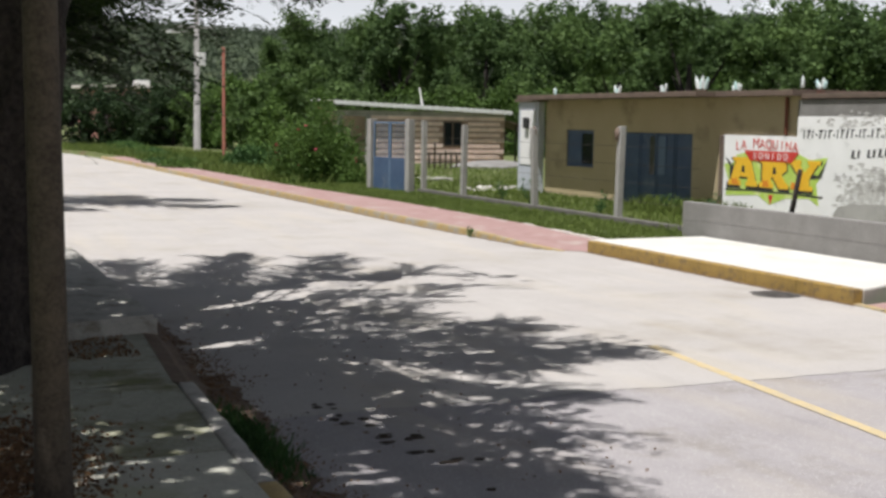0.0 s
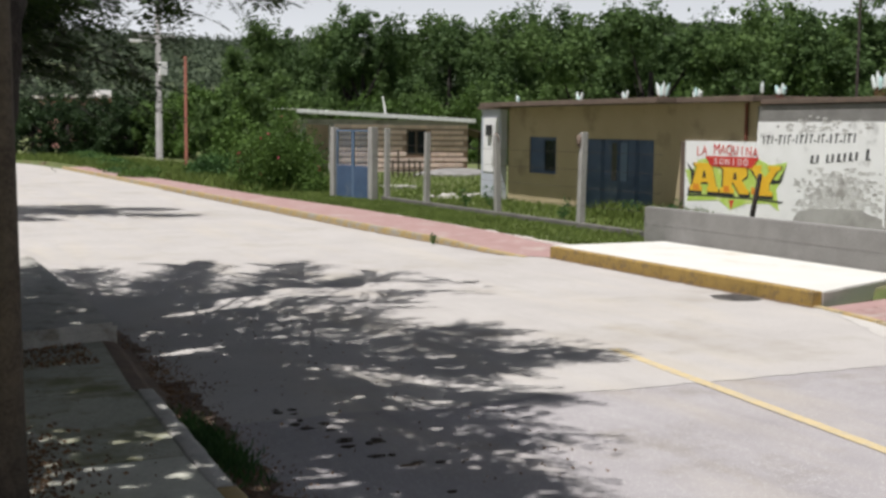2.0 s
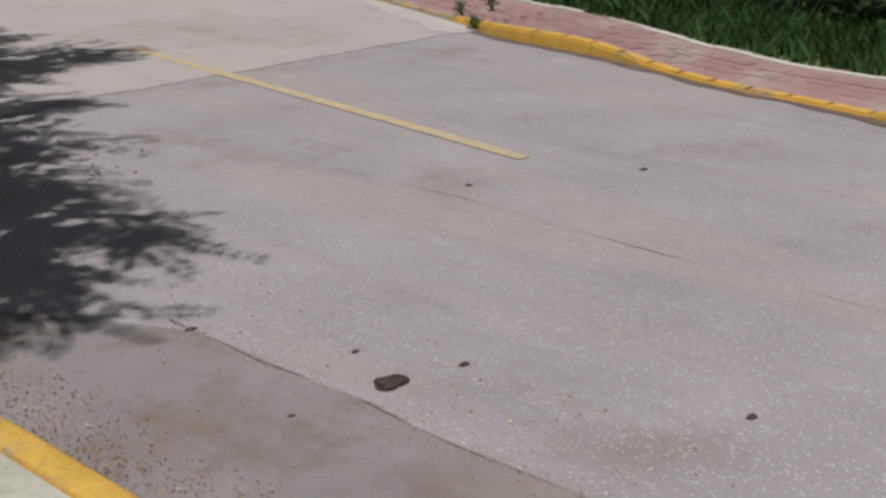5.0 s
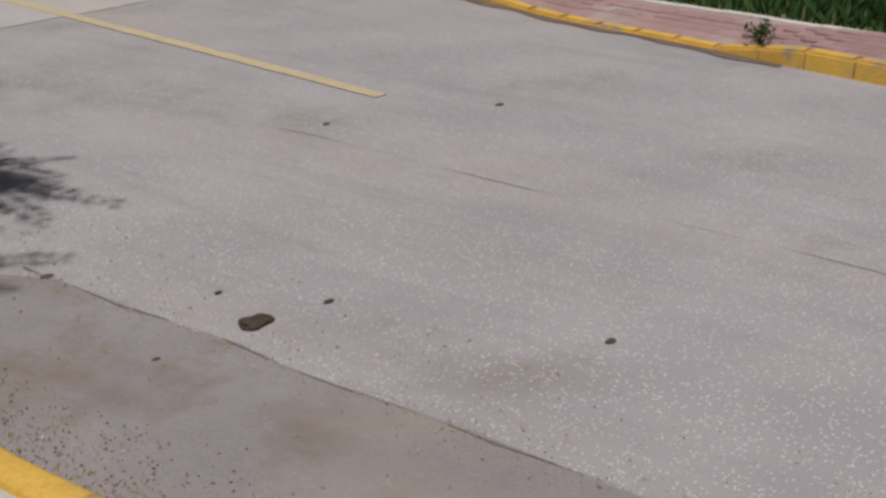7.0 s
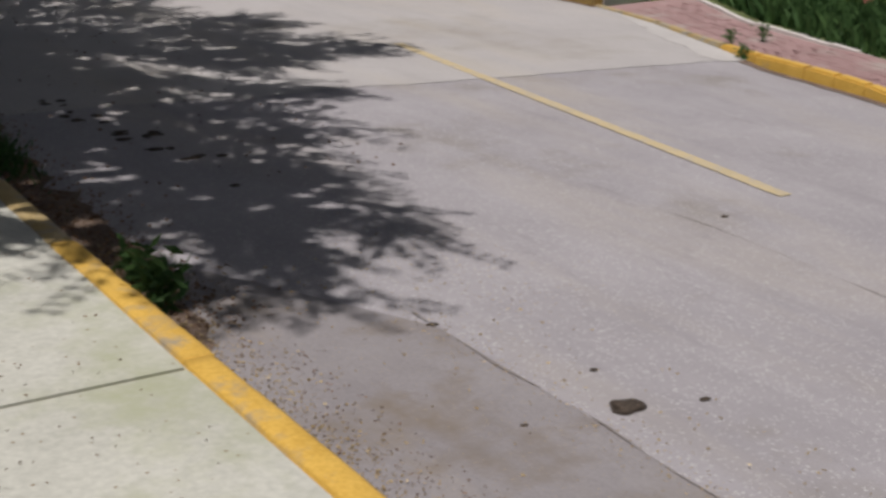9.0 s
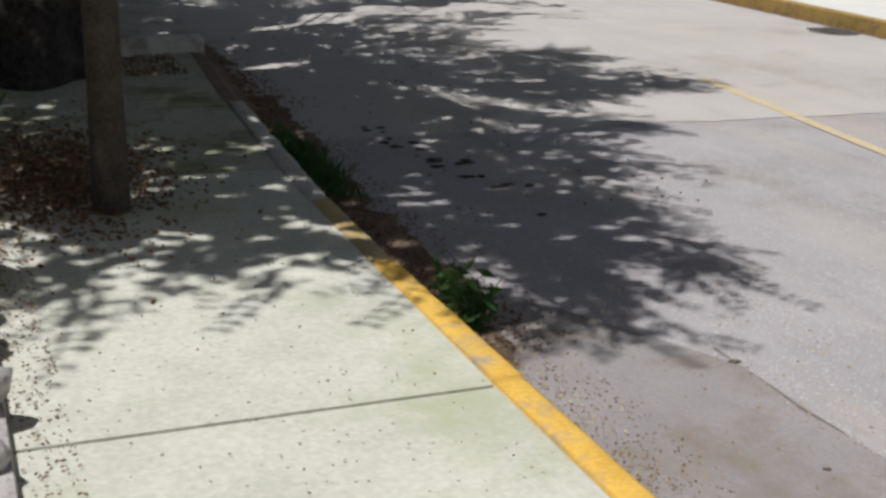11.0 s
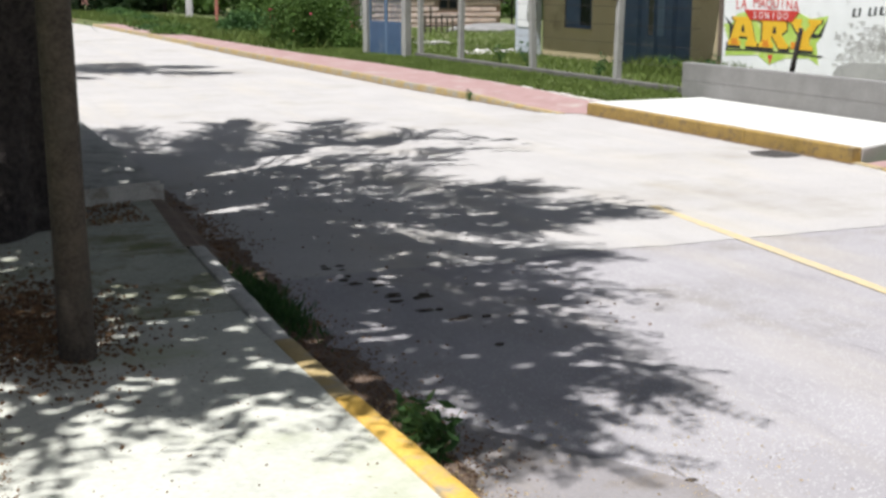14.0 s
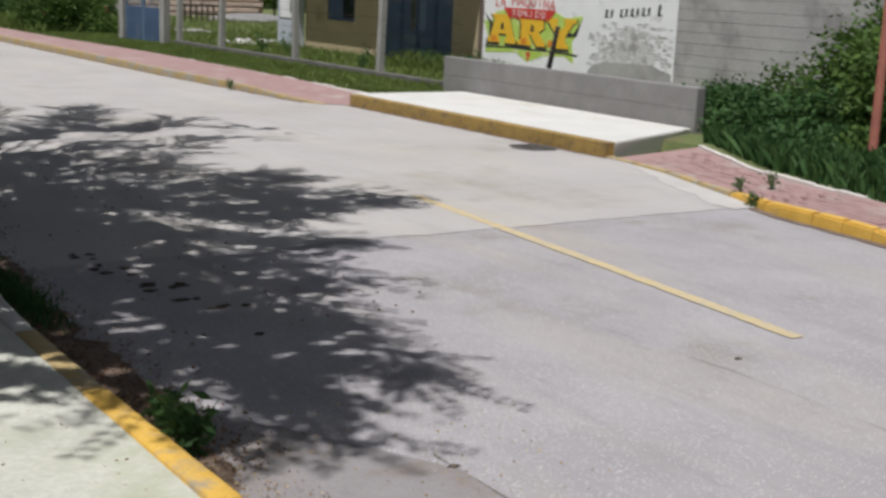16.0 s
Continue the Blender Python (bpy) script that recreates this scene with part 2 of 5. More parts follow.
M_SLAB = mat("roof_slab_edge", (0.10, 0.075, 0.06), (0.18, 0.13, 0.10), 3, 40, 0.9, 0.3, 0.006)
M_SHEET = mat("galvanised_sheet", (0.74, 0.74, 0.73), (0.84, 0.84, 0.83), 2, 30, 0.5, 0.1, 0.003)
M_PINKBRICK = mat("pale_block", (0.70, 0.53, 0.47), (0.82, 0.66, 0.60), 4, 40, 0.9, 0.3, 0.006, vary=0.12)
M_MORTAR = mat("recessed_mortar", (0.30, 0.21, 0.17), (0.42, 0.30, 0.25), 4, 40, 0.95, 0.3, 0.006)
M_BARK = mat("dark_bark", (0.012, 0.0095, 0.009), (0.055, 0.044, 0.038), 4, 22, 0.95, 1.0, 0.06, stain=(0.07, 0.06, 0.053), stain_scale=2.2, stain_amt=0.2)
M_POST = mat("weathered_timber", (0.04, 0.031, 0.023), (0.095, 0.075, 0.055), 9, 50, 0.9, 0.5, 0.01, stain=(0.07, 0.06, 0.045), stain_scale=3.0, stain_amt=0.4)
M_POLE = mat("grey_concrete_pole", (0.27, 0.262, 0.245), (0.38, 0.37, 0.345), 3, 40, 0.9, 0.2, 0.005)
M_RUST = mat("rusty_red_steel", (0.13, 0.04, 0.028), (0.22, 0.075, 0.045), 6, 50, 0.8, 0.3, 0.004)
M_DARKSTEEL = mat("dark_steel", (0.05, 0.045, 0.04), (0.11, 0.09, 0.08), 6, 50, 0.6, 0.2, 0.003, metal=0.5)
M_WHITESTONE = mat("limestone", (0.30, 0.275, 0.265), (0.50, 0.47, 0.45), 6, 40, 0.9, 0.7, 0.02, stain=(0.26, 0.22, 0.20), stain_scale=4.0, stain_amt=0.4)
M_BOULDER = mat("pale_boulder", (0.46, 0.43, 0.40), (0.62, 0.59, 0.55), 4, 40, 0.9, 0.6, 0.02, stain=(0.34, 0.30, 0.27), stain_scale=3.0, stain_amt=0.3)
M_GREYSTONE = mat("grey_fieldstone", (0.22, 0.20, 0.20), (0.40, 0.37, 0.37), 5, 40, 0.9, 0.6, 0.02, stain=(0.45, 0.44, 0.40), stain_scale=3.0, stain_amt=0.3)
M_IRON = mat("cast_iron", (0.06, 0.055, 0.05), (0.13, 0.12, 0.11), 8, 60, 0.7, 0.3, 0.004)
M_DUNG = mat("dark_clod", (0.035, 0.026, 0.018), (0.09, 0.068, 0.05), 20, 80, 0.95, 0.6, 0.01)
M_GOURD = mat("gourd_skin", (0.62, 0.36, 0.10), (0.78, 0.52, 0.20), 4, 60, 0.7, 0.2, 0.005)
M_PALEBLUE = mat("pale_blue_paint", (0.45, 0.48, 0.54), (0.56, 0.58, 0.63), 2, 40, 0.7, 0.1, 0.003)
M_BLACK = mat("black_paint", (0.02, 0.02, 0.02), (0.05, 0.05, 0.05), 6, 50, 0.7, 0.1, 0.002)
M_LIME = mat("lime_green_paint", (0.42, 0.60, 0.08), (0.56, 0.72, 0.16), 4, 40, 0.8, 0.1, 0.002, stain=(0.70, 0.76, 0.35), stain_scale=2.5, stain_amt=0.4)
M_ORANGE = mat("golden_yellow_paint", (0.80, 0.42, 0.02), (0.88, 0.58, 0.04), 3, 40, 0.8, 0.1, 0.002)
M_DEEPORANGE = mat("deep_orange_paint", (0.70, 0.22, 0.02), (0.80, 0.32, 0.03), 4, 40, 0.8, 0.1, 0.002)
M_RED = mat("red_sign_paint", (0.55, 0.04, 0.03), (0.68, 0.07, 0.05), 4, 40, 0.8, 0.1, 0.002)
M_SIGNWHITE = mat("white_sign_paint", (0.76, 0.75, 0.73), (0.84, 0.83, 0.82), 4, 40, 0.85, 0.1, 0.002)
M_BOTTLE = mat("clear_plastic", (0.42, 0.62, 0.60), (0.60, 0.78, 0.75), 8, 40, 0.25, 0.1, 0.003)
M_BOTTLEW = mat("milky_plastic", (0.60, 0.66, 0.64), (0.74, 0.78, 0.75), 8, 40, 0.3, 0.1, 0.003)
M_DARKGLASS = mat("dark_window_glass", (0.012, 0.014, 0.018), (0.03, 0.034, 0.04), 2, 20, 0.12, 0.0, 0.002)
M_HILL = mat("wooded_hill", (0.020, 0.034, 0.016), (0.085, 0.112, 0.056), 0.12, 0.45, 0.95, 1.0, 3.0, stain=(0.12, 0.13, 0.06), stain_scale=0.02, stain_amt=0.4)
M_PINKWALL = mat("faded_pink_wall", (0.42, 0.20, 0.17), (0.52, 0.27, 0.23), 2, 20, 0.9, 0.1, 0.01)
M_FLOWER = mat("pink_blossom", (0.50, 0.06, 0.10), (0.66, 0.12, 0.16), 8, 40, 0.7, 0.0)
M_LITTER = mat("dry_leaf", (0.10, 0.052, 0.032), (0.27, 0.165, 0.085), 12, 60, 0.9, 0.0, vary=0.35, island=True)
M_SEED = mat("tan_seed_husk", (0.34, 0.24, 0.11), (0.58, 0.46, 0.26), 12, 60, 0.9, 0.0, vary=0.4, island=True)
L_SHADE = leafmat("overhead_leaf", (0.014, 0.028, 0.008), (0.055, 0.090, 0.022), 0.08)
L_HILL = leafmat("hill_canopy", (0.062, 0.084, 0.054), (0.098, 0.124, 0.076), 0.15, 0.05)
L_TREE = leafmat("tree_leaf", (0.030, 0.060, 0.020), (0.122, 0.192, 0.064), 0.32, 0.35)
L_TREE2 = leafmat("light_tree_leaf", (0.042, 0.080, 0.024), (0.152, 0.232, 0.072), 0.34, 0.35)
L_DARK = leafmat("mango_leaf", (0.015, 0.032, 0.014), (0.066, 0.106, 0.042), 0.24, 0.5)
L_BUSH = leafmat("bush_leaf", (0.036, 0.075, 0.015), (0.125, 0.205, 0.046), 0.30, 0.9)
L_GRASS = leafmat("grass_blade", (0.090, 0.130, 0.030), (0.210, 0.270, 0.075), 0.35, 0.8)
L_WEED = leafmat("weed_leaf", (0.032, 0.078, 0.024), (0.090, 0.168, 0.052), 0.28, 1.5)


# ---- building helpers ----
def mesh_of(name, bm):
    me = bpy.data.meshes.new(name)
    bm.to_mesh(me)
    bm.free()
    return me


def part(name, bm, material, parent=None, label="", smooth=False):
    """Links a bmesh, or a mesh, as one object; under a parent if given."""
    me = mesh_of(name, bm) if isinstance(bm, bmesh.types.BMesh) else bm
    if material and not me.materials:
        me.materials.append(material)
    if smooth:
        for p in me.polygons:
            p.use_smooth = True
    ob = new(name, me)
    if parent:
        ob.parent = parent
    if label:
        tagged(ob, label)
    return ob


def thing(name, label, category, loc=(0, 0, 0), rz=0.0, group="", kind=""):
    ob = new(name)
    ob.matrix_world = pose(loc[0], loc[1], loc[2], 0, 0, rz)
    return tagged(ob, label, category, group, kind)


def box(x0, x1, y0, y1, z0, z1, bev=0.0, bm=None, jit=0.0):
    bm = bm or bmesh.new()
    v = [bm.verts.new((x + random.uniform(-jit, jit), y + random.uniform(-jit, jit), z + random.uniform(-jit, jit))) for z in (z0, z1) for y in (y0, y1) for x in (x0, x1)]
    f = [bm.faces.new([v[i] for i in q]) for q in ((0, 2, 3, 1), (4, 5, 7, 6), (0, 1, 5, 4), (2, 6, 7, 3), (0, 4, 6, 2), (1, 3, 7, 5))]
    if bev:
        bmesh.ops.bevel(bm, geom=list({e for q in f for e in q.edges}), offset=bev, segments=2, affect="EDGES", profile=0.6)
    return bm


def tube(points, radii, sides=10, bm=None, wob=0.0):
    """A tapered tube along points."""
    bm = bm or bmesh.new()
    pts = [Vector(p) for p in points]
    rings = []
    for i, p in enumerate(pts):
        d = (pts[min(i + 1, len(pts) - 1)] - pts[max(i - 1, 0)]).normalized()
        u = d.cross(Vector((0, 0, 1)) if abs(d.z) < 0.9 else Vector((1, 0, 0))).normalized()
        w = d.cross(u)
        r = radii[i]
        ring = []
        for k in range(sides):
            a = 2 * math.pi * k / sides
            q = r * (1 + wob * noise.noise((p + u * math.cos(a) + w * math.sin(a)) * 1.7))
            ring.append(bm.verts.new(p + (u * math.cos(a) + w * math.sin(a)) * q))
        rings.append(ring)
    for a, b in zip(rings, rings[1:]):
        for k in range(sides):
            bm.faces.new((a[k], a[(k + 1) % sides], b[(k + 1) % sides], b[k]))
    bm.faces.new(rings[0])
    bm.faces.new(rings[-1])
    return bm


def lump(c, r, seed, sub=3, rough=0.25, flat=None, cuts=0):
    """An uneven stone; cuts: how many flat facets it has broken off."""
    bm = bmesh.new()
    bmesh.ops.create_icosphere(bm, subdivisions=sub, radius=1)
    pick = random.Random(seed)
    facets = [(Vector((pick.gauss(0, 1), pick.gauss(0, 1), pick.gauss(0, 1))).normalized(), pick.uniform(0.6, 0.85)) for _ in range(cuts)]
    for v in bm.verts:
        d = v.co.copy()
        for nv, lim in facets:
            over = d.dot(nv) - lim
            if over > 0:
                d -= nv * over * 0.92
        k = 1 + rough * noise.noise(d * 1.3 + Vector((seed * 3.1, 0, 0))) + 0.3 * rough * noise.noise(d * 4 + Vector((seed, 5, 0)))
        v.co = Vector((d.x * r[0], d.y * r[1], d.z * r[2])) * k
        if flat is not None and v.co.z < flat:
            v.co.z = flat
        v.co += Vector(c)
    return bm


def leaves_mesh(name, centres, normals_up, size, rng, aspect=0.45, droop=0.0):
    """Many small pointed leaves, one island each, from an array of centres."""
    c = np.asarray(centres)
    n = len(c)
    d = rng.normal(size=(n, 3))
    d[:, 2] = d[:, 2] * (1 - normals_up) - droop
    d /= np.linalg.norm(d, axis=1)[:, None]
    u = rng.normal(size=(n, 3))
    u[:, 2] *= 1 - normals_up
    s = np.cross(d, u)
    s /= np.linalg.norm(s, axis=1)[:, None]
    L = size * rng.uniform(0.6, 1.4, size=(n, 1))
    v = np.stack([c - d * L * 0.5, c + s * L * aspect * 0.5, c + d * L * 0.5, c - s * L * aspect * 0.5], 1).reshape(-1, 3)
    me = bpy.data.meshes.new(name)
    me.vertices.add(4 * n)
    me.vertices.foreach_set("co", v.ravel())
    me.loops.add(4 * n)
    me.loops.foreach_set("vertex_index", np.arange(4 * n))
    me.polygons.add(n)
    me.polygons.foreach_set("loop_start", np.arange(n) * 4)
    me.polygons.foreach_set("loop_total", np.full(n, 4))
    me.update(calc_edges=True)
    return me


def interp(y, table):
    ys, xs = zip(*table)
    return float(np.interp(y, ys, xs))


# ---- plan of the street: the road runs along y ----
NEAR_KERB = ((-40, 1.82), (2, 1.84), (4.2, 1.835), (5.2, 1.83), (6.5, 1.85), (8.8, 1.98), (11, 2.16), (17, 2.3), (70, 2.6), (200, -40), (900, -500))
FAR_KERB = ((-40, 6.4), (0, 7.55), (2.8, 8.0), (3.8, 8.22), (5.0, 8.42), (6.2, 8.78), (7.5, 8.95), (8.3, 9.30), (9.9, 9.85), (11.07, 10.06), (17.0, 10.1), (17.3, 9.55), (23, 9.28), (33, 9.2), (60, 9.1), (70, 8.6), (200, -33), (900, -480))
WALK_BACK = ((-40, 7.6), (0, 8.62), (3.2, 8.95), (4.6, 9.08), (5.5, 9.35), (6.7, 9.9), (7.7, 10.2), (9.2, 10.55), (11.07, 11.6), (17.0, 10.75), (21, 11.0), (28, 10.9), (34, 10.5), (60, 10.1), (70, 9.6), (200, -32), (900, -479))


def strip(name, stations, edges, material, label, category):
    """A sheet across the road's line: at each y a row of (x, z) places."""
    bm = bmesh.new()
    rows = []
    for y in stations:
        rows.append([bm.verts.new((x, y, z)) for x, z in edges(y)])
    for a, b in zip(rows, rows[1:]):
        for k in range(len(a) - 1):
            bm.faces.new((a[k], a[k + 1], b[k + 1], b[k]))
    ob = part(name, bm, material)
    return tagged(ob, label, category, kind="structure")


def spread(a, b, step):
    n = max(1, round((b - a) / step))
    return [a + (b - a) * i / n for i in range(n + 1)]


Y_GROUND = spread(-120, -8, 16) + spread(-6, 40, 0.5) + spread(44, 120, 4) + spread(150, 900, 75)


def ground_row(y):
    nk, fk, wb = interp(y, NEAR_KERB), interp(y, FAR_KERB), interp(y, WALK_BACK)
    rows = [(-900, 6.0), (-120, 1.2), (-30, 0.5), (-6, 0.2), (-0.6, 0.10), (nk - 0.25, 0.02), (nk - 0.1, -0.06), (fk + 0.1, -0.06), (wb - 0.03, -0.06)]
    for k in range(9):
        x = wb + 0.04 + (16.4 - min(wb, 12)) * k / 8
        rows.append((x, 0.09 + 0.03 * noise.noise(Vector((x, y, 0)) * 0.7)))
    return rows + [(max(30, wb + 9), 0.1), (max(90, wb + 30), 0.4), (900, 5.0)]


ground = strip("ground", Y_GROUND, ground_row, M_SOIL, "rough grassy soil around the road and yards", "ground")
Y_ROAD = spread(-40, 60, 0.5) + spread(64, 120, 4) + spread(150, 900, 75)
road = strip("road", Y_ROAD, lambda y: [(interp(y, NEAR_KERB) - 0.02 + (interp(y, FAR_KERB) - interp(y, NEAR_KERB) + 0.04) * k / 10, 0.0) for k in range(11)], M_ASPHALT, "sun-bleached grey asphalt road with grit and stains", "road")
bm = bmesh.new()
rows = []
for y in [8.0] + [q for q in Y_ROAD if q > 8.4]:
    a, b = interp(y, NEAR_KERB) - 0.02, interp(y, FAR_KERB) + 0.02
    row = []
    for k in range(61):
        x = a + (b - a) * k / 60
        yy = y + (0.10 * noise.noise(Vector((x * 1.1, 0, 3))) + 0.04 * noise.noise(Vector((x * 6, 2, 3))) + 0.02 * (7 - x) if y == 8.0 else 0)
        row.append(bm.verts.new((x, yy, 0.004)))
    rows.append(row)
for p, q in zip(rows, rows[1:]):
    for k in range(60):
        bm.faces.new((p[k], p[k + 1], q[k + 1], q[k]))
tagged(part("road", bm, M_CEMENT), "pale dusty cement surface laid over the road", "road", kind="structure")
gutter = strip("gutter", spread(-40, 5.6, 0.1), lambda y: [(interp(y, NEAR_KERB), 0.006), (interp(y, NEAR_KERB) + (0.5 if y < 4 else 0.04), 0.006), (interp(y, ((-40, 2.86), (3.9, 2.86), (4.4, 2.6), (5.6, 1.9))) + 0.03 * noise.noise(Vector((y * 1.8, 0, 0))) + 0.022 * noise.noise(Vector((y * 8.0, 3, 0))), 0.004)], M_GUTTER, "dirty gutter strip of grit and dry leaves along the kerb", "gutter")


crack = strip("road_crack", spread(-3, 4.1, 0.12), lambda y: [(2.85 + 0.03 * noise.noise(Vector((y * 1.8, 4, 0))) - max(0.0, 0.02 * noise.noise(Vector((y * 3, 9, 0)))), 0.008), (2.85 + 0.03 * noise.noise(Vector((y * 1.8, 4, 0))) + max(0.0005, 0.002 + 0.016 * noise.noise(Vector((y * 4.3, 2, 0)))), 0.008)], M_GUTTERDARK, "dark dirt-filled joint along the asphalt edge", "road joint")



def band(ys, inner, outer, z, material, label, category):
    """A ragged strip of dirt or dust lying on the road."""
    return strip("road_dirt", ys, lambda y: [(inner(y), z), (outer(y), z)], material, label, category)


band(spread(3.6, 9.6, 0.08), lambda y: interp(y, NEAR_KERB), lambda y: interp(y, NEAR_KERB) + max(0.02, 0.34 + 0.2 * noise.noise(Vector((y * 1.3, 6, 0))) + 0.10 * noise.noise(Vector((y * 6, 3, 0))) - 0.42 * max(0, 4.9 - y)), 0.0095, M_DIRT, "brown dirt and leaf mould gathered along the kerb", "dirt")
# this dark strip paints the block's shaded side as well as dirt
band(spread(11.0, 16.5, 0.08), lambda y: 2.15, lambda y: 2.42 + 0.14 * noise.noise(Vector((y * 1.7, 3, 0))) + 0.07 * noise.noise(Vector((y * 8, 3, 0))) - 0.03 * (y - 11), 0.0095, M_DIRT, "dark dirt and painted shade along the raised pavement", "dirt")
band(spread(11.0, 17.2, 0.08), lambda y: 10.06, lambda y: 9.97 - 0.05 * noise.noise(Vector((y * 5, 3, 0))), 0.007, M_DIRT, "dark strip along the foot of the platform", "dirt")
band(spread(17.6, 40, 0.1), lambda y: interp(y, FAR_KERB), lambda y: interp(y, FAR_KERB) - 0.08 - 0.06 * noise.noise(Vector((y * 3, 3, 0))), 0.007, M_DIRT, "dirt gathered along the far kerb", "dirt")
band(spread(7.9, 10.9, 0.08), lambda y: interp(y, FAR_KERB), lambda y: interp(y, FAR_KERB) - max(0.03, 0.34 + 0.2 * noise.noise(Vector((y * 1.5, 3, 0))) + 0.08 * noise.noise(Vector((y * 7, 3, 0))) - 0.25 * max(0, y - 9.5)), 0.007, M_DUST, "pale dust lying along the far road edge", "dust")
band(spread(3.0, 7.9, 0.08), lambda y: interp(y, FAR_KERB), lambda y: interp(y, FAR_KERB) - max(0.02, 0.10 + 0.07 * noise.noise(Vector((y * 2.5, 8, 0)))), 0.006, M_DIRT, "brown strip at the foot of the yellow kerb", "dirt")
strip("road_dirt", spread(8.83, 11.15, 0.04), lambda y: [(interp(y, NEAR_KERB) - 0.16, 0.142), (interp(y, NEAR_KERB) - 0.05, 0.125 + 0.02 * noise.noise(Vector((y * 4, 1, 0)))), (interp(y, NEAR_KERB) + 0.03, 0.05 + 0.02 * noise.noise(Vector((y * 4, 8, 0)))), (interp(y, NEAR_KERB) + 0.14 + 0.10 * noise.noise(Vector((y * 3, 5, 0))) + 0.07 * noise.noise(Vector((y * 11, 5, 0))), 0.0092)], M_DIRT, "bank of brown dirt and leaf mould where the kerb ends", "dirt")
for x0, y0, y1, sd in ((4.9, 0.5, 6.4, 34), (7.1, 3.5, 7.2, 47)):
    strip("road_crack", spread(y0, y1, 0.12), lambda y: [(x0 + 0.12 * noise.noise(Vector((y * 0.6, sd, 0))) + 0.02 * noise.noise(Vector((y * 4, sd, 0))) - max(0.0, 0.006 * noise.noise(Vector((y * 2.2, sd, 5)))), 0.003), (x0 + 0.12 * noise.noise(Vector((y * 0.6, sd, 0))) + 0.02 * noise.noise(Vector((y * 4, sd, 0))) + max(0.0005, 0.001 + 0.008 * noise.noise(Vector((y * 1.7, sd, 9)))), 0.003)], M_GUTTERDARK, "fine weathered crack along the asphalt", "road crack")


# ---- trees ----
def tree(base, height, spread_xy, trunk_r, n, size, material, seed, label, lobes=9, bottom=0.28, lean=(0, 0)):
    """A trunk with limbs and a crown of leaf clumps."""
    rng = np.random.default_rng(seed)
    th = thing("tree", label, "tree", base)
    top = Vector((lean[0], lean[1], height * 0.62))
    bm = tube([(0, 0, -0.1), (lean[0] * 0.3, lean[1] * 0.3, height * 0.3), top], [trunk_r * 1.25, trunk_r, trunk_r * 0.45], 8, wob=0.2)
    cents = []
    for k in range(lobes):
        a = 2 * math.pi * (k + rng.uniform(-0.3, 0.3)) / lobes
        rr = rng.uniform(0.25, 0.9) * spread_xy
        z = height * rng.uniform(bottom + 0.12, 0.86)
        z = min(z, height * (0.98 - 0.35 * (rr / spread_xy) ** 2))
        c = Vector((math.cos(a) * rr + lean[0], math.sin(a) * rr + lean[1], z))
        cents.append((c, rng.uniform(0.26, 0.42) * spread_xy))
        tube([(lean[0] * 0.4, lean[1] * 0.4, height * 0.34), c * 0.6 + Vector((0, 0, height * 0.12)), c], [trunk_r * 0.5, trunk_r * 0.28, trunk_r * 0.08], 5, bm)
    cents.append((Vector((lean[0], lean[1], height * 0.84)), spread_xy * 0.4))
    part("trunk", bm, M_BARK, th, smooth=True)
    pts = []
    per = n // len(cents)
    for c, r in cents:
        sub = rng.normal(size=(max(6, per // 60), 3))
        sub /= np.linalg.norm(sub, axis=1)[:, None]
        sub = sub * r * rng.uniform(0.25, 1.0, size=(len(sub), 1)) * np.array([1.0, 1.0, 1.15])
        idx = rng.integers(0, len(sub), per)
        p = sub[idx] + rng.normal(size=(per, 3)) * r * rng.uniform(0.07, 0.24, (len(sub), 1))[idx] + np.array(c)
        pts.append(p)
    pts = np.concatenate(pts)
    pts = pts[pts[:, 2] > 0.05]
    part("crown", leaves_mesh("crown", pts, 0.35, size, rng, 0.5, 0.3), material, th)
    return th


def spray_points(path, n, width0, width1, rng, start=0.2, thick=0.22):
    """Leaf sprays along a limb: returns origin and direction of each spray."""
    pts = np.array([list(p) for p in path])
    seg = np.linspace(0, 1, len(pts))
    t = start + (1 - start) * rng.uniform(0, 1, n) ** 0.8
    p = np.stack([np.interp(t, seg, pts[:, k]) for k in range(3)], 1)
    d = (pts[-1] - pts[0])[:2]
    d /= np.linalg.norm(d)
    side = np.array([-d[1], d[0]])
    w = width0 + (width1 - width0) * (t - start) / (1 - start)
    off = rng.normal(size=n) * 0.55
    p[:, :2] += side * (off * w)[:, None]
    p[:, 2] += rng.normal(size=n) * thick
    dirs = d[None] * 0.9 + side[None] * np.clip(off, -1, 1)[:, None] * 0.8 + rng.normal(size=(n, 2)) * 0.25
    return p, dirs / np.linalg.norm(dirs, axis=1)[:, None]


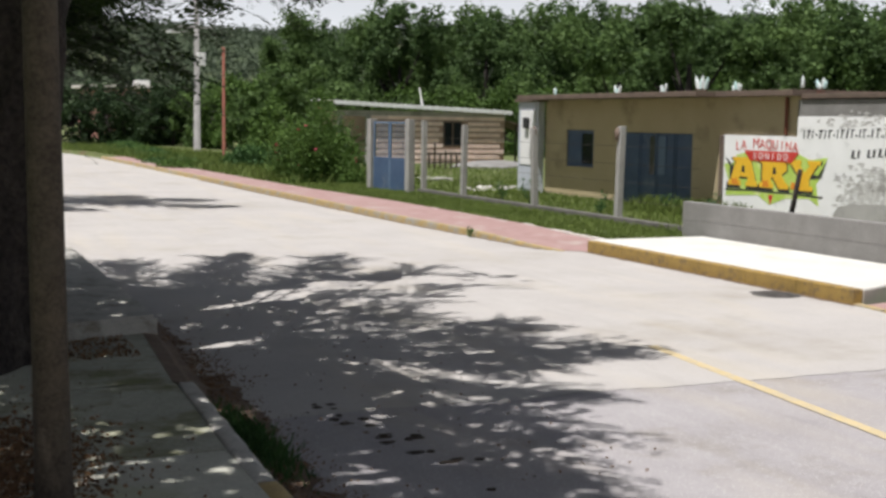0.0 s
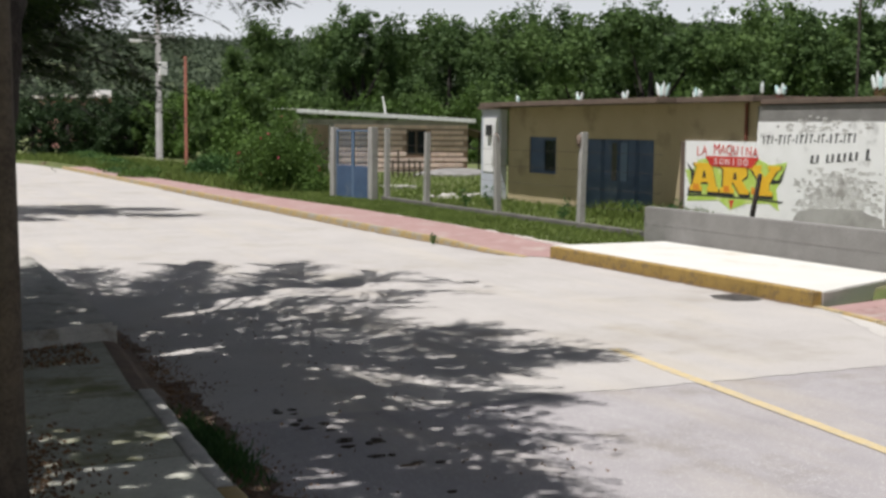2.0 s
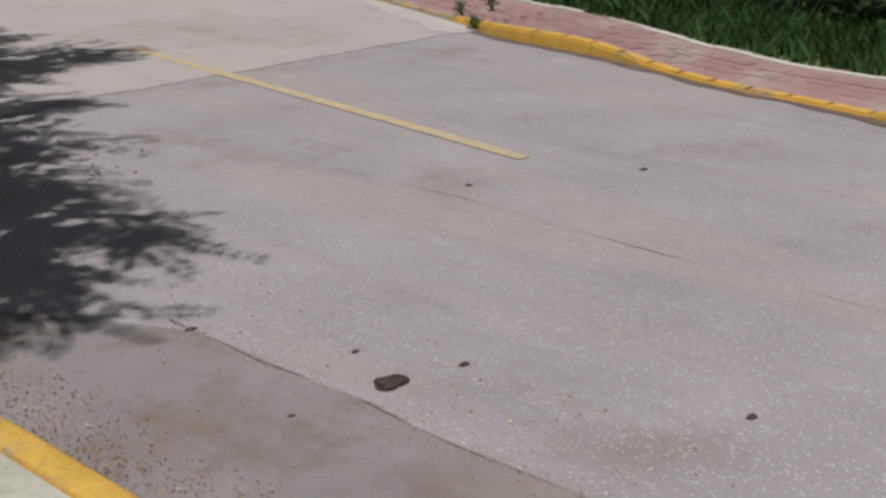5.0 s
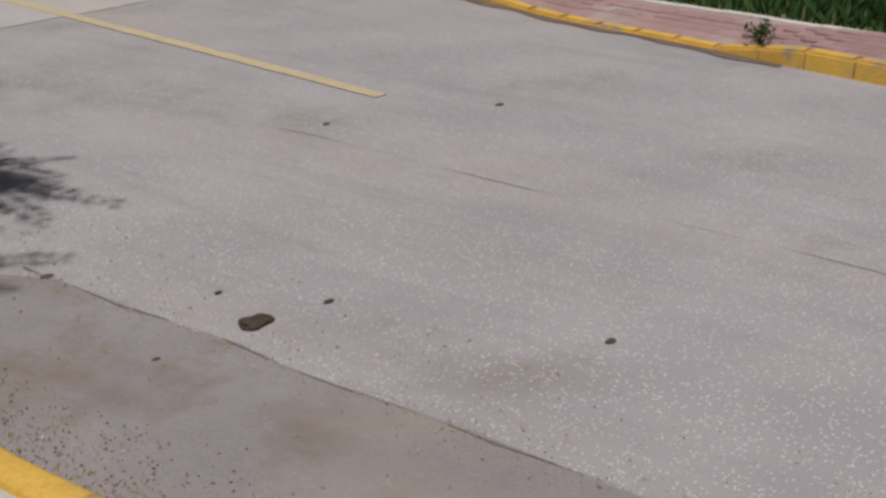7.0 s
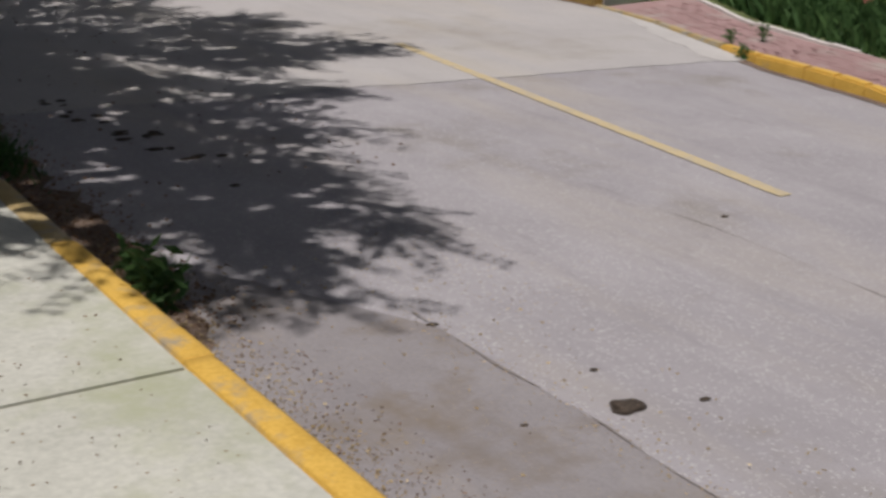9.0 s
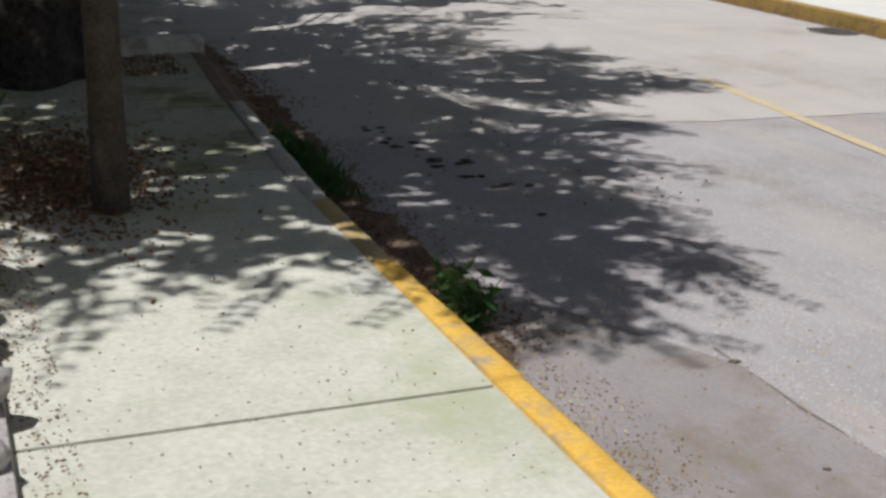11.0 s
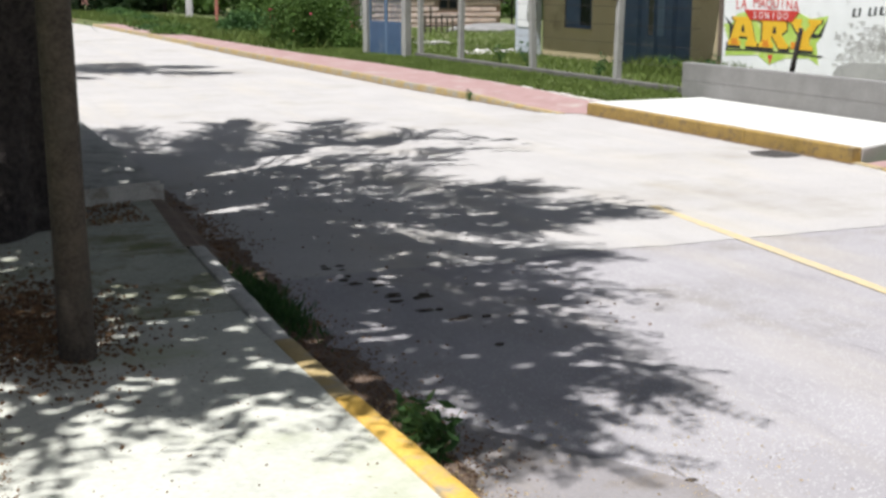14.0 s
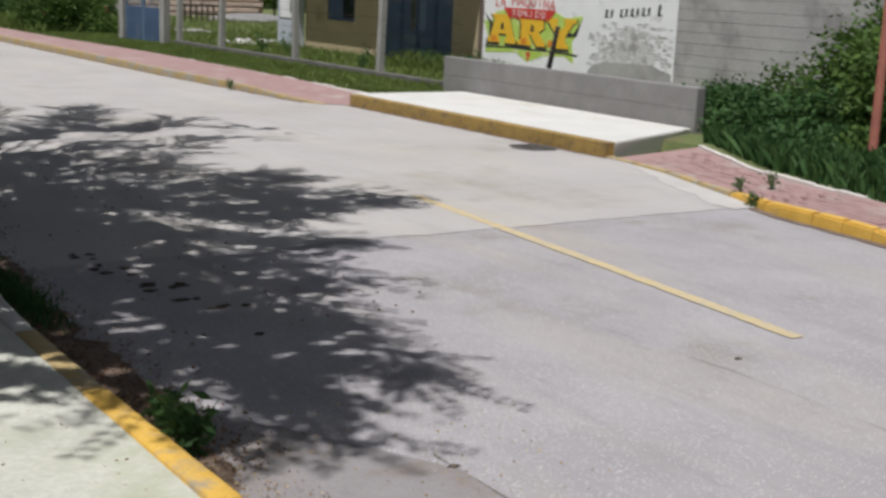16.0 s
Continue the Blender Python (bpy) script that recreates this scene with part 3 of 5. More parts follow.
def feather_mesh(name, p, dirs, rng, length=0.55, pairs=10, leaf=0.11, gap=()):
    """Pinnate sprays: a row of paired leaflets on both sides of a drooping stalk."""
    n = len(p)
    k = np.linspace(0.08, 1, pairs)
    L = length * rng.uniform(0.6, 1.3, n)
    d3 = np.concatenate([dirs, rng.uniform(-0.45, 0.1, (n, 1))], 1)
    side = np.stack([-dirs[:, 1], dirs[:, 0], rng.normal(size=n) * 0.35], 1)
    stem = p[:, None, :] + d3[:, None, :] * (L[:, None] * k[None])[:, :, None]
    stem[:, :, 2] -= (k ** 2)[None] * (0.18 * L)[:, None]
    out = []
    for sgn in (1, -1):
        ax = side[:, None, :] * sgn + d3[:, None, :] * 0.45 + rng.normal(size=(n, pairs, 3)) * 0.18
        ax /= np.linalg.norm(ax, axis=2)[:, :, None]
        ll = leaf * (1.1 - 0.45 * k)[None, :, None] * rng.uniform(0.8, 1.2, (n, pairs, 1))
        w = d3[:, None, :] * 0.30
        a = stem
        b = stem + ax * ll * 0.5 + w * ll
        c = stem + ax * ll
        e = stem + ax * ll * 0.5 - w * ll
        out.append(np.stack([a, b, c, e], 2).reshape(-1, 4, 3))
    v = np.concatenate(out)
    if gap:
        # openings in the crown, where the sun comes through
        c = v.mean(axis=1)
        sx, sy = c[:, 0] - SUN.x / SUN.z * c[:, 2], c[:, 1] - SUN.y / SUN.z * c[:, 2]
        keep = np.array([0.7 * noise.noise(Vector((q * 2.2, r * 2.2, 3.0))) + 0.95 * noise.noise(Vector((q * 7.0, r * 10.0, 0.0))) + w > -0.36 for q, r, w in zip(sx, sy, rng.normal(size=len(c)) * 0.10 - 0.13 * ((sx < 1.85) & (sy < 7.6)) + 0.16 * ((sx > 1.9) & (sx < 4.6) & (sy > 8.6)))])
        mid = np.interp(sx, [g[0] for g in gap], [g[1] for g in gap])
        keep &= ~((np.abs(sy - mid) < (0.34 + 0.2 * np.sin(sx * 4.1 + sy * 3.0)) * np.clip((sx - gap[0][0]) / 1.1, 0, 1)) & (sx > gap[0][0]) & (rng.random(len(c)) < 0.97))
        v = v[keep]
    v = v.reshape(-1, 3)
    m = len(v) // 4
    me = bpy.data.meshes.new(name)
    me.vertices.add(4 * m)
    me.vertices.foreach_set("co", v.ravel())
    me.loops.add(4 * m)
    me.loops.foreach_set("vertex_index", np.arange(4 * m))
    me.polygons.add(m)
    me.polygons.foreach_set("loop_start", np.arange(m) * 4)
    me.polygons.foreach_set("loop_total", np.full(m, 4))
    me.update(calc_edges=True)
    return me


def shade_tree(base, fork_z, trunk_r, reach, seed, label, per=250, buttress=0.5, gap=()):
    """A broad roadside tree: boughs from a fork out to the tips in reach, (x, y, z, half width)."""
    rng = np.random.default_rng(seed)
    th = thing("shade_tree", label, "tree", (0, 0, 0))
    b = Vector(base)
    bm = bmesh.new()
    rings = []
    steps = 26
    for i in range(steps):
        z = fork_z * i / (steps - 1)
        f = math.exp(-z / 0.55) * buttress
        ring = []
        for k in range(44):
            a = 2 * math.pi * k / 44
            rib = 0.5 + 0.5 * math.cos(a * 5 + 1.0)
            r = trunk_r * (1 - 0.14 * i / steps + f * (0.35 + rib) + 0.12 * noise.noise(Vector((math.cos(a) * 1.4, math.sin(a) * 1.4, z * 0.9 + seed))) + 0.13 * noise.noise(Vector((math.cos(a) * 3.0, math.sin(a) * 3.0, z * 2.6 + seed))) + 0.06 * noise.noise(Vector((math.cos(a) * 8, math.sin(a) * 8, z * 5.0 + seed))))
            ring.append(bm.verts.new(b + Vector((math.cos(a) * r + 0.15 * z, math.sin(a) * r, z - 0.05))))
        rings.append(ring)
    for a, c in zip(rings, rings[1:]):
        for k in range(44):
            bm.faces.new((a[k], a[(k + 1) % 44], c[(k + 1) % 44], c[k]))
    bm.faces.new(rings[-1])
    part("trunk", bm, M_BARK, th, smooth=True)
    fork = b + Vector((0.15 * fork_z, 0, fork_z - 0.3))
    ps, ds = [], []
    for tx, ty, tz, wid in reach:
        tip = Vector((tx, ty, tz))
        mid = fork.lerp(tip, 0.45) + Vector((rng.normal() * 0.2, rng.normal() * 0.2, 0.5))
        path = [fork, fork.lerp(mid, 0.5) + Vector((0, 0, 0.25)), mid, mid.lerp(tip, 0.55) + Vector((0, 0, 0.1)), tip]
        part("bough", tube(path, [trunk_r * 0.28, trunk_r * 0.11, trunk_r * 0.05, 0.014, 0.006], 7, wob=0.2), M_BARK, th, smooth=True)
        ln = (tip - fork).length
        p, d = spray_points(path, int(per * wid * max(1.0, ln / 4)), wid, 0.32 * wid, rng)
        ps.append(p)
        ds.append(d)
    p, d = np.concatenate(ps), np.concatenate(ds)
    keep = np.array([0.5 * noise.noise(Vector(q) * 1.4 + Vector((seed, 0, 0))) + 0.9 * noise.noise(Vector(q) * 3.4) + 0.3 * w > -0.26 for q, w in zip(p, rng.normal(size=len(p)))])
    part("crown", feather_mesh("crown", p[keep], d[keep], rng, gap=gap), L_SHADE, th)
    return th


def cast(x, y, z):
    """The place at height z whose shadow falls at x, y on the road."""
    return (x + SUN.x / SUN.z * z, y + SUN.y / SUN.z * z, z)


GAP = ((2.9, 13.05), (3.7, 13.45), (4.2, 14.05), (5.1, 14.45), (6.1, 14.55), (7.2, 14.4))
tips = [(6.0, 9.6, 5.2, 0.6), (5.7, 11.1, 5.6, 0.6), (4.9, 11.9, 5.6, 0.5), (5.2, 10.3, 5.2, 0.6), (4.9, 9.2, 5.0, 0.6), (4.5, 8.0, 5.4, 0.55), (3.95, 7.0, 5.0, 0.55), (3.5, 6.1, 4.8, 0.42), (3.45, 5.12, 4.8, 0.34), (3.15, 5.6, 4.8, 0.4), (2.75, 4.7, 4.8, 0.2), (2.6, 4.15, 5.0, 0.05), (1.6, 5.6, 4.6, 0.5), (0.7, 5.5, 4.6, 0.4),
        (2.3, 6.6, 5.4, 0.6), (3.1, 8.6, 5.6, 0.7), (3.9, 10.6, 5.8, 0.6), (3.0, 11.4, 5.2, 0.5), (7.2, 14.8, 5.6, 0.5), (6.7, 16.0, 5.8, 0.5), (6.0, 17.6, 5.6, 0.5), (4.6, 18.0, 5.8, 0.55), (5.5, 16.2, 5.8, 0.55), (3.0, 17.7, 5.4, 0.6), (3.7, 15.8, 5.2, 0.55), (2.2, 14.6, 5.0, 0.7),
        (1.2, 8.0, 5.2, 0.7), (0.2, 12.5, 5.0, 1.0), (-2.5, 9.0, 5.5, 1.2), (-2.2, 13.0, 5.5, 1.2), (0.9, 6.9, 4.6, 0.6), (0.3, 7.6, 5.0, 0.8), (1.5, 7.3, 4.8, 0.55), (1.0, 9.4, 5.4, 0.8), (2.6, 10.2, 5.4, 0.7), (3.0, 7.4, 5.2, 0.55), (1.9, 9.0, 5.2, 0.65), (0.3, 5.9, 4.4, 0.3), (-1.0, 7.0, 5.0, 1.0), (1.6, 12.4, 5.2, 0.8), (2.7, 5.2, 4.8, 0.4), (3.2, 5.5, 5.0, 0.4), (2.2, 5.5, 4.8, 0.4), (2.9, 6.3, 5.0, 0.5), (5.9, 15.2, 5.6, 0.4), (4.2, 16.9, 5.6, 0.5), (2.2, 4.75, 4.8, 0.25), (1.1, 6.2, 4.6, 0.45), (0.5, 6.3, 4.6, 0.45), (1.5, 5.9, 4.6, 0.35), (0.35, 6.6, 4.6, 0.4), (0.5, 5.0, 4.6, 0.2), (1.15, 5.5, 4.6, 0.3), (1.45, 5.2, 4.6, 0.25)]
shade_tree((0.52, 10.15, 0.1), 3.0, 0.42, [(*cast(x, y, z * 1.2), w) for x, y, z, w in tips], 3, "broad old roadside tree with dark bark and feathery leaves", gap=GAP)
far_tips = [(6.9, 28.2, 5.0, 0.9), (7.0, 30.5, 5.2, 0.9), (5.4, 29.8, 5.2, 1.0), (3.6, 27.6, 5.0, 1.0), (5.6, 32.2, 5.4, 0.8), (3.4, 32.6, 5.4, 1.0), (1.5, 30.5, 5.6, 1.2)]
shade_tree((0.2, 31.5, 0.0), 3.2, 0.32, [(*cast(x, y, z), w) for x, y, z, w in far_tips], 5, "second roadside tree farther along, feathery green crown", per=240)
low_tips = [(2.3, 14.0, 2.95, 0.4), (3.15, 14.2, 2.50, 0.3), (3.7, 14.4, 3.45, 0.25), (1.9, 14.0, 3.3, 0.5), (2.0, 14.2, 2.6, 0.35), (4.8, 14.6, 3.75, 0.2), (1.2, 15.0, 3.0, 0.7), (1.3, 14.4, 2.0, 0.5), (-1.5, 14.0, 3.2, 0.9), (-1.6, 12.0, 3.6, 1.0), (0.6, 13.4, 1.9, 0.5)]
shade_tree((-0.55, 10.95, 0.1), 2.6, 0.42, low_tips, 8, "leaning dark tree with low hanging leafy branches", per=420, gap=GAP)

# the wooded edge behind the houses
wood = np.random.default_rng(21)
for k in range(26):
    az = radians(17.0 + k * 1.25 + wood.uniform(-0.4, 0.4))
    dist = 92 - k * 1.3 + wood.uniform(-4, 4)
    h = wood.uniform(7.8, 10.6) * (1.0 - 0.010 * k)
    tree((math.sin(az) * dist, math.cos(az) * dist, 0.1), h, wood.uniform(3.4, 4.4), 0.22, 15000, 0.25, L_TREE if k % 3 else L_TREE2, 100 + k, "tall leafy green tree in the wood behind the houses", bottom=-0.06)
for k in range(14):
    az = radians(17.5 + k * 2.2 + wood.uniform(-0.6, 0.6))
    dist = 80 - k * 1.9
    tree((math.sin(az) * dist, math.cos(az) * dist, 0.0), wood.uniform(3.2, 4.6), wood.uniform(3.0, 3.8), 0.12, 9000, 0.21, L_TREE2 if k % 2 else L_BUSH, 240 + k, "leafy undergrowth tree at the edge of the wood", bottom=-0.12)
for k in range(11):
    x = 27.5 + k * 1.3 + wood.uniform(-0.8, 0.8)
    y = 44 - k * 3.4 + wood.uniform(-1.5, 1.5)
    tree((x, y, 0.1), wood.uniform(5.2, 6.9), wood.uniform(2.7, 3.5), 0.2, 15000, 0.2, L_DARK if k > 5 else (L_TREE if k % 2 else L_TREE2), 140 + k, "dense green tree standing behind the yard wall", bottom=0.0)
for k in range(9):
    x = 10.5 + k * 0.9 - 1.2 * max(0, k - 5)
    y = 60 + k * 5.5
    tree((x + (8.0 if k < 3 else 5.0), y + 15, 0.0), wood.uniform(3.0, 4.2) * (1.0 if k < 4 else 0.72), wood.uniform(2.2, 2.9), 0.14, 6000, 0.26, L_TREE2 if k % 2 else L_BUSH, 170 + k, "bushy young tree on the verge beside the road", bottom=-0.12)
for k in range(7):
    tree((-1.5 + 1.2 * k, 74 + 7 * k, 0.1), wood.uniform(2.4, 3.2), 2.6, 0.14, 5500, 0.26, L_TREE if k % 2 else L_DARK, 190 + k, "dark hedge tree at the far bend of the road", bottom=-0.12)

for k, (az, dist, h) in enumerate(((13.4, 80, 4.2), (14.7, 74, 4.0), (15.8, 70, 3.4), (16.8, 66, 3.6), (17.6, 66, 4.6), (12.2, 90, 3.4))):
    tree((math.sin(radians(az)) * dist, math.cos(radians(az)) * dist, 0.0), h, 2.5, 0.12, 6500, 0.24, L_BUSH if k % 2 else L_TREE2, 270 + k, "leafy hedge tree at the edge of the verge", bottom=-0.12)
for k in range(11):
    az = radians(5.2 + 0.72 * k)
    tree((math.sin(az) * (92 - 0.8 * k), math.cos(az) * (92 - 0.8 * k), 0.0), wood.uniform(3.5, 4.1), 2.3, 0.12, 5200, 0.22, L_DARK, 310 + k, "dark dense hedge tree beyond the bend of the road", bottom=-0.12)
# out-of-view trees, added to cut sky light in the shade near the trunk
for k in range(7):
    tree((-6.5 + wood.uniform(-1, 1), -6 + 5.5 * k, 0.2), wood.uniform(6.5, 8.0), 3.4, 0.24, 9000, 0.24, L_DARK, 290 + k, "unseen dark tree added on the left to block sky light", bottom=0.0)

# the far hill
bm = bmesh.new()
rows = []
for i in range(40):
    a = radians(-62 + i * 3.2)
    row = []
    for j in range(12):
        d = 230 + j * 34
        rise = math.sin(math.pi * min(1, j / 9) / 2) ** 1.5
        hgt = (31 + 9 * noise.noise(Vector((i * 0.17, 0.4, 0))) + 12 * math.cos(a + 0.2)) * rise + 3 * noise.noise(Vector((i * 0.6, j * 0.7, 2)))
        row.append(bm.verts.new((math.sin(a) * d, math.cos(a) * d, hgt - 3)))
    rows.append(row)
for a, c in zip(rows, rows[1:]):
    for j in range(11):
        bm.faces.new((a[j], a[j + 1], c[j + 1], c[j]))
wooded = np.random.default_rng(77)
tops = []
for i in range(2, 38):
    for j in range(11):
        a, b, c, d = (np.array(rows[i + p][j + q].co) for p, q in ((0, 0), (1, 0), (0, 1), (1, 1))) if i < 39 else (None,) * 4
        if not -10 < math.degrees(math.atan2(a[0], a[1])) < 40:
            continue
        for _ in range(60):
            u, v = wooded.uniform(0, 1, 2)
            p = a * (1 - u) * (1 - v) + b * u * (1 - v) + c * (1 - u) * v + d * u * v
            tops.append(p + wooded.normal(size=(9, 3)) * np.array([1.8, 1.8, 1.0]) + np.array([0, 0, 1.6]))
tagged(part("hill_woodland", leaves_mesh("hill_woodland", np.concatenate(tops), 0.85, 1.1, wooded, 0.7), L_HILL), "far green woodland covering the hill", "woodland", kind="stuff")
tagged(part("hill", bm, M_HILL, smooth=True), "distant hill covered with green woodland", "hill", kind="structure")

# ---- near side: pavement, kerb, stone wall ----
pavement = thing("pavement", "cracked pale concrete pavement in large slabs", "pavement", kind="structure")
cuts = (-8, -4.6, 0.4, 3.74, 6.92, 8.86, 11.2)
for y0, y1 in zip(cuts, cuts[1:]):
    bm = bmesh.new()
    xs0, xs1 = interp(y0, NEAR_KERB) - 0.134, interp(y1, NEAR_KERB) - 0.134
    g = 0.006
    lo = [(-0.05, y0 + g), (xs0, y0 + g), (xs1, y1 - g), (-0.05, y1 - g)]
    a = [bm.verts.new((x, y, -0.05)) for x, y in lo]
    b = [bm.verts.new((x, y, 0.135 + random.uniform(-0.006, 0.006))) for x, y in lo]
    bm.faces.new(b)
    for k in range(4):
        bm.faces.new((a[k], a[(k + 1) % 4], b[(k + 1) % 4], b[k]))
    bm.faces.ensure_lookup_table()
    bmesh.ops.bevel(bm, geom=list(bm.faces[0].edges), offset=0.012, segments=2, affect="EDGES")
    part("slab", bm, M_WALK if y1 < 7.0 else M_SHADEWALK, pavement)
raised = thing("pavement", "raised mossy concrete pavement block under the tree", "pavement", kind="structure")
bm = bmesh.new()
plan = ((-0.6, 10.6), (1.42, 10.8), (2.14, 11.05), (2.22, 17.2), (-0.6, 17.2))
low = [bm.verts.new((x, y, -0.05)) for x, y in plan]
top = [bm.verts.new((x, y, 0.29)) for x, y in plan]
bm.faces.new(top)
for k in range(5):
    bm.faces.new((low[k], low[(k + 1) % 5], top[(k + 1) % 5], top[k]))
bmesh.ops.bevel(bm, geom=[e for e in bm.edges if e.verts[0].co.z > 0 and e.verts[1].co.z > 0], offset=0.03, segments=2, affect="EDGES")
part("slab", bm, M_KERBCON, raised)
part("slab", box(-0.6, 2.2, 17.22, 44, -0.05, 0.16, 0.02), M_OLDCON, raised)

near_kerb = thing("kerb", "low concrete kerb with worn yellow paint", "kerb", kind="structure")
ends = (-8.0, -6.6, -4.7, -2.8, -1.4, 0.5, 2.4, 3.8, 5.15, 6.2, 7.5, 8.8)


def worn_kerb(y0, y1, x_of, width, z_of, seed):
    """A kerb stone along y with a rounded, chipped top, as rows of a profile."""
    bm = bmesh.new()
    rows = []
    for yy in spread(y0 + 0.003, y1 - 0.003, 0.06):
        x, h = x_of(yy), z_of(yy)
        n1 = noise.noise(Vector((yy * 2.2, seed, 0)))
        n2 = noise.noise(Vector((yy * 9.0, seed, 4)))
        chip = max(0.0, noise.noise(Vector((yy * 5.0, seed, 9))) - 0.25) * 0.03
        face = x + 0.008 * n1 + 0.004 * n2
        back = x - width + 0.005 * n1 - 0.005 * n2
        rows.append([bm.verts.new(c) for c in ((face + 0.004, yy, -0.05), (face, yy, h - 0.035 - chip), (face - 0.010, yy, h - 0.012 - chip), (face - 0.030 - chip, yy, h + 0.002 * n2), (back + 0.012, yy, h + 0.003 * n1), (back, yy, h - 0.008), (back, yy, -0.05))])
    for p, q in zip(rows, rows[1:]):
        for k in range(len(p) - 1):
            bm.faces.new((p[k], q[k], q[k + 1], p[k + 1]))
    bm.faces.new(rows[0])
    bm.faces.new(rows[-1][::-1])
    bmesh.ops.recalc_face_normals(bm, faces=bm.faces)
    return bm


for y, y1 in zip(ends, ends[1:]):
    dz = random.uniform(-0.004, 0.004)
    part("kerb_stone", worn_kerb(y, y1, lambda q: interp(q, NEAR_KERB), 0.13, lambda q: 0.146 + dz, y), M_YELLOW if y1 < 5.2 else (M_YELWORN if y1 < 6.3 else M_KERBCON), near_kerb, smooth=True)

stone_wall = thing("stone_wall", "low whitewashed rubble wall edging the pavement", "wall", kind="structure")
part("footing", box(-0.55, 0.06, 0.5, 10.1, -0.05, 0.2, 0.03, jit=0.01), M_WHITESTONE, stone_wall)
rs = random.Random(4)
for k in range(26):
    yy = 1.2 + k * 0.34
    r = rs.uniform(0.13, 0.2)
    part("stone", lump((-0.17 + rs.uniform(-0.05, 0.05), yy, 0.19 + r * 0.35), (r * 1.1, r * 1.25, r * 0.8), k + 1, 3, 0.35, cuts=7), M_WHITESTONE if k % 3 else M_GREYSTONE, stone_wall, smooth=True)
boulder = part("boulder", lump((-0.14, 5.32, 0.44), (0.25, 0.29, 0.17), 41, 4, 0.2, cuts=4), M_BOULDER, smooth=True)
tagged(boulder, "smooth pale boulder resting on the rubble wall", "boulder")
for c, r, sd, mm, lab in (((-0.16, 6.15, 0.38), (0.2, 0.26, 0.15), 52, M_WHITESTONE, "angular pale fieldstone lying on the rubble wall"), ((-0.2, 6.75, 0.5), (0.17, 0.24, 0.17), 57, M_GREYSTONE, "grey pointed fieldstone lying on the rubble wall"), ((-0.1, 7.6, 0.42), (0.16, 0.22, 0.15), 63, M_GREYSTONE, "mottled grey fieldstone lying on the rubble wall"), ((-0.16, 4.6, 0.33), (0.2, 0.26, 0.16), 66, M_WHITESTONE, "whitewashed fieldstone lying on the rubble wall")):
    tagged(part("fieldstone", lump(c, r, sd, 4, 0.35, cuts=9), mm, smooth=True), lab, "stone")

wire_fence = thing("wire_fence", "leaning rusty red posts with twisted barbed wire", "fence")
for px, py, h, lx in ((-0.30, 4.75, 0.85, 0.03), (-0.24, 6.7, 0.98, -0.02), (-0.32, 9.2, 1.2, 0.02)):
    part("post", tube([(px, py, 0.1), (px + lx, py + 0.02, h)], [0.032, 0.028], 8), M_RUST, wire_fence)
for h in (0.45, 0.68, 0.9):
    pts = [(-0.30 + 0.02 * math.sin(k * 2.1), 2.5 + k * 0.36, h + 0.05 * math.sin(k * 0.9 + h * 5)) for k in range(20)]
    part("wire", tube(pts, [0.004] * len(pts), 5), M_DARKSTEEL, wire_fence)
for px, py, h in ((-0.1, 4.68, 0.62), (-0.13, 4.75, 0.78), (-0.19, 5.0, 0.95)):
    part("rod", tube([(px, py, 0.15), (px - 0.03, py + 0.02, h)], [0.006, 0.006], 6), M_DARKSTEEL, wire_fence)

post = part("timber_post", tube([(0.71, 6.3, 0.05), (0.70, 6.3, 0.8), (0.68, 6.32, 3.0), (0.62, 6.35, 6.2)], [0.098, 0.086, 0.082, 0.075], 14, wob=0.06), M_POST, smooth=True)
tagged(post, "weathered grey timber post standing in the pavement", "post")
red = part("steel_post", tube([(0.56, 14.0, 0.2), (0.58, 14.0, 3.2)], [0.05, 0.05], 10), M_RUST, smooth=True)
tagged(red, "red painted steel post beside the far trunk", "post")


# ---- road furniture and marks ----
line = strip("road_marking", spread(4.62, 9.6, 0.25), lambda y: [(interp(y, ((4.6, 5.80), (6.2, 5.99), (9.6, 6.38))) - 0.056 + 0.006 * noise.noise(Vector((y * 4, 1, 0))), 0.006), (interp(y, ((4.6, 5.80), (6.2, 5.99), (9.6, 6.38))) + 0.056 + 0.006 * noise.noise(Vector((y * 4, 7, 0))), 0.006)], M_LINE, "faded yellow centre line painted on the road", "road marking")
cover = thing("manhole_cover", "dark round iron manhole cover in the road", "manhole cover", (9.75, 12.05, 0.0))
bm = bmesh.new()
bmesh.ops.create_cone(bm, cap_ends=True, segments=32, radius1=0.30, radius2=0.29, depth=0.02)
part("lid", bm, M_IRON, cover)
for k in range(7):
    part("rib", box(-0.2, 0.2, -0.24 + k * 0.08, -0.21 + k * 0.08, 0.01, 0.016), M_IRON, cover)


def clod(x, y, r, seed, label, cat="clod"):
    bm = lump((x, y, r[2] * 0.55), r, seed, 3, 0.5, flat=-r[2] * 0.55)
    ob = part(cat.replace(" ", "_"), bm, M_DUNG, smooth=True)
    return tagged(ob, label, cat)


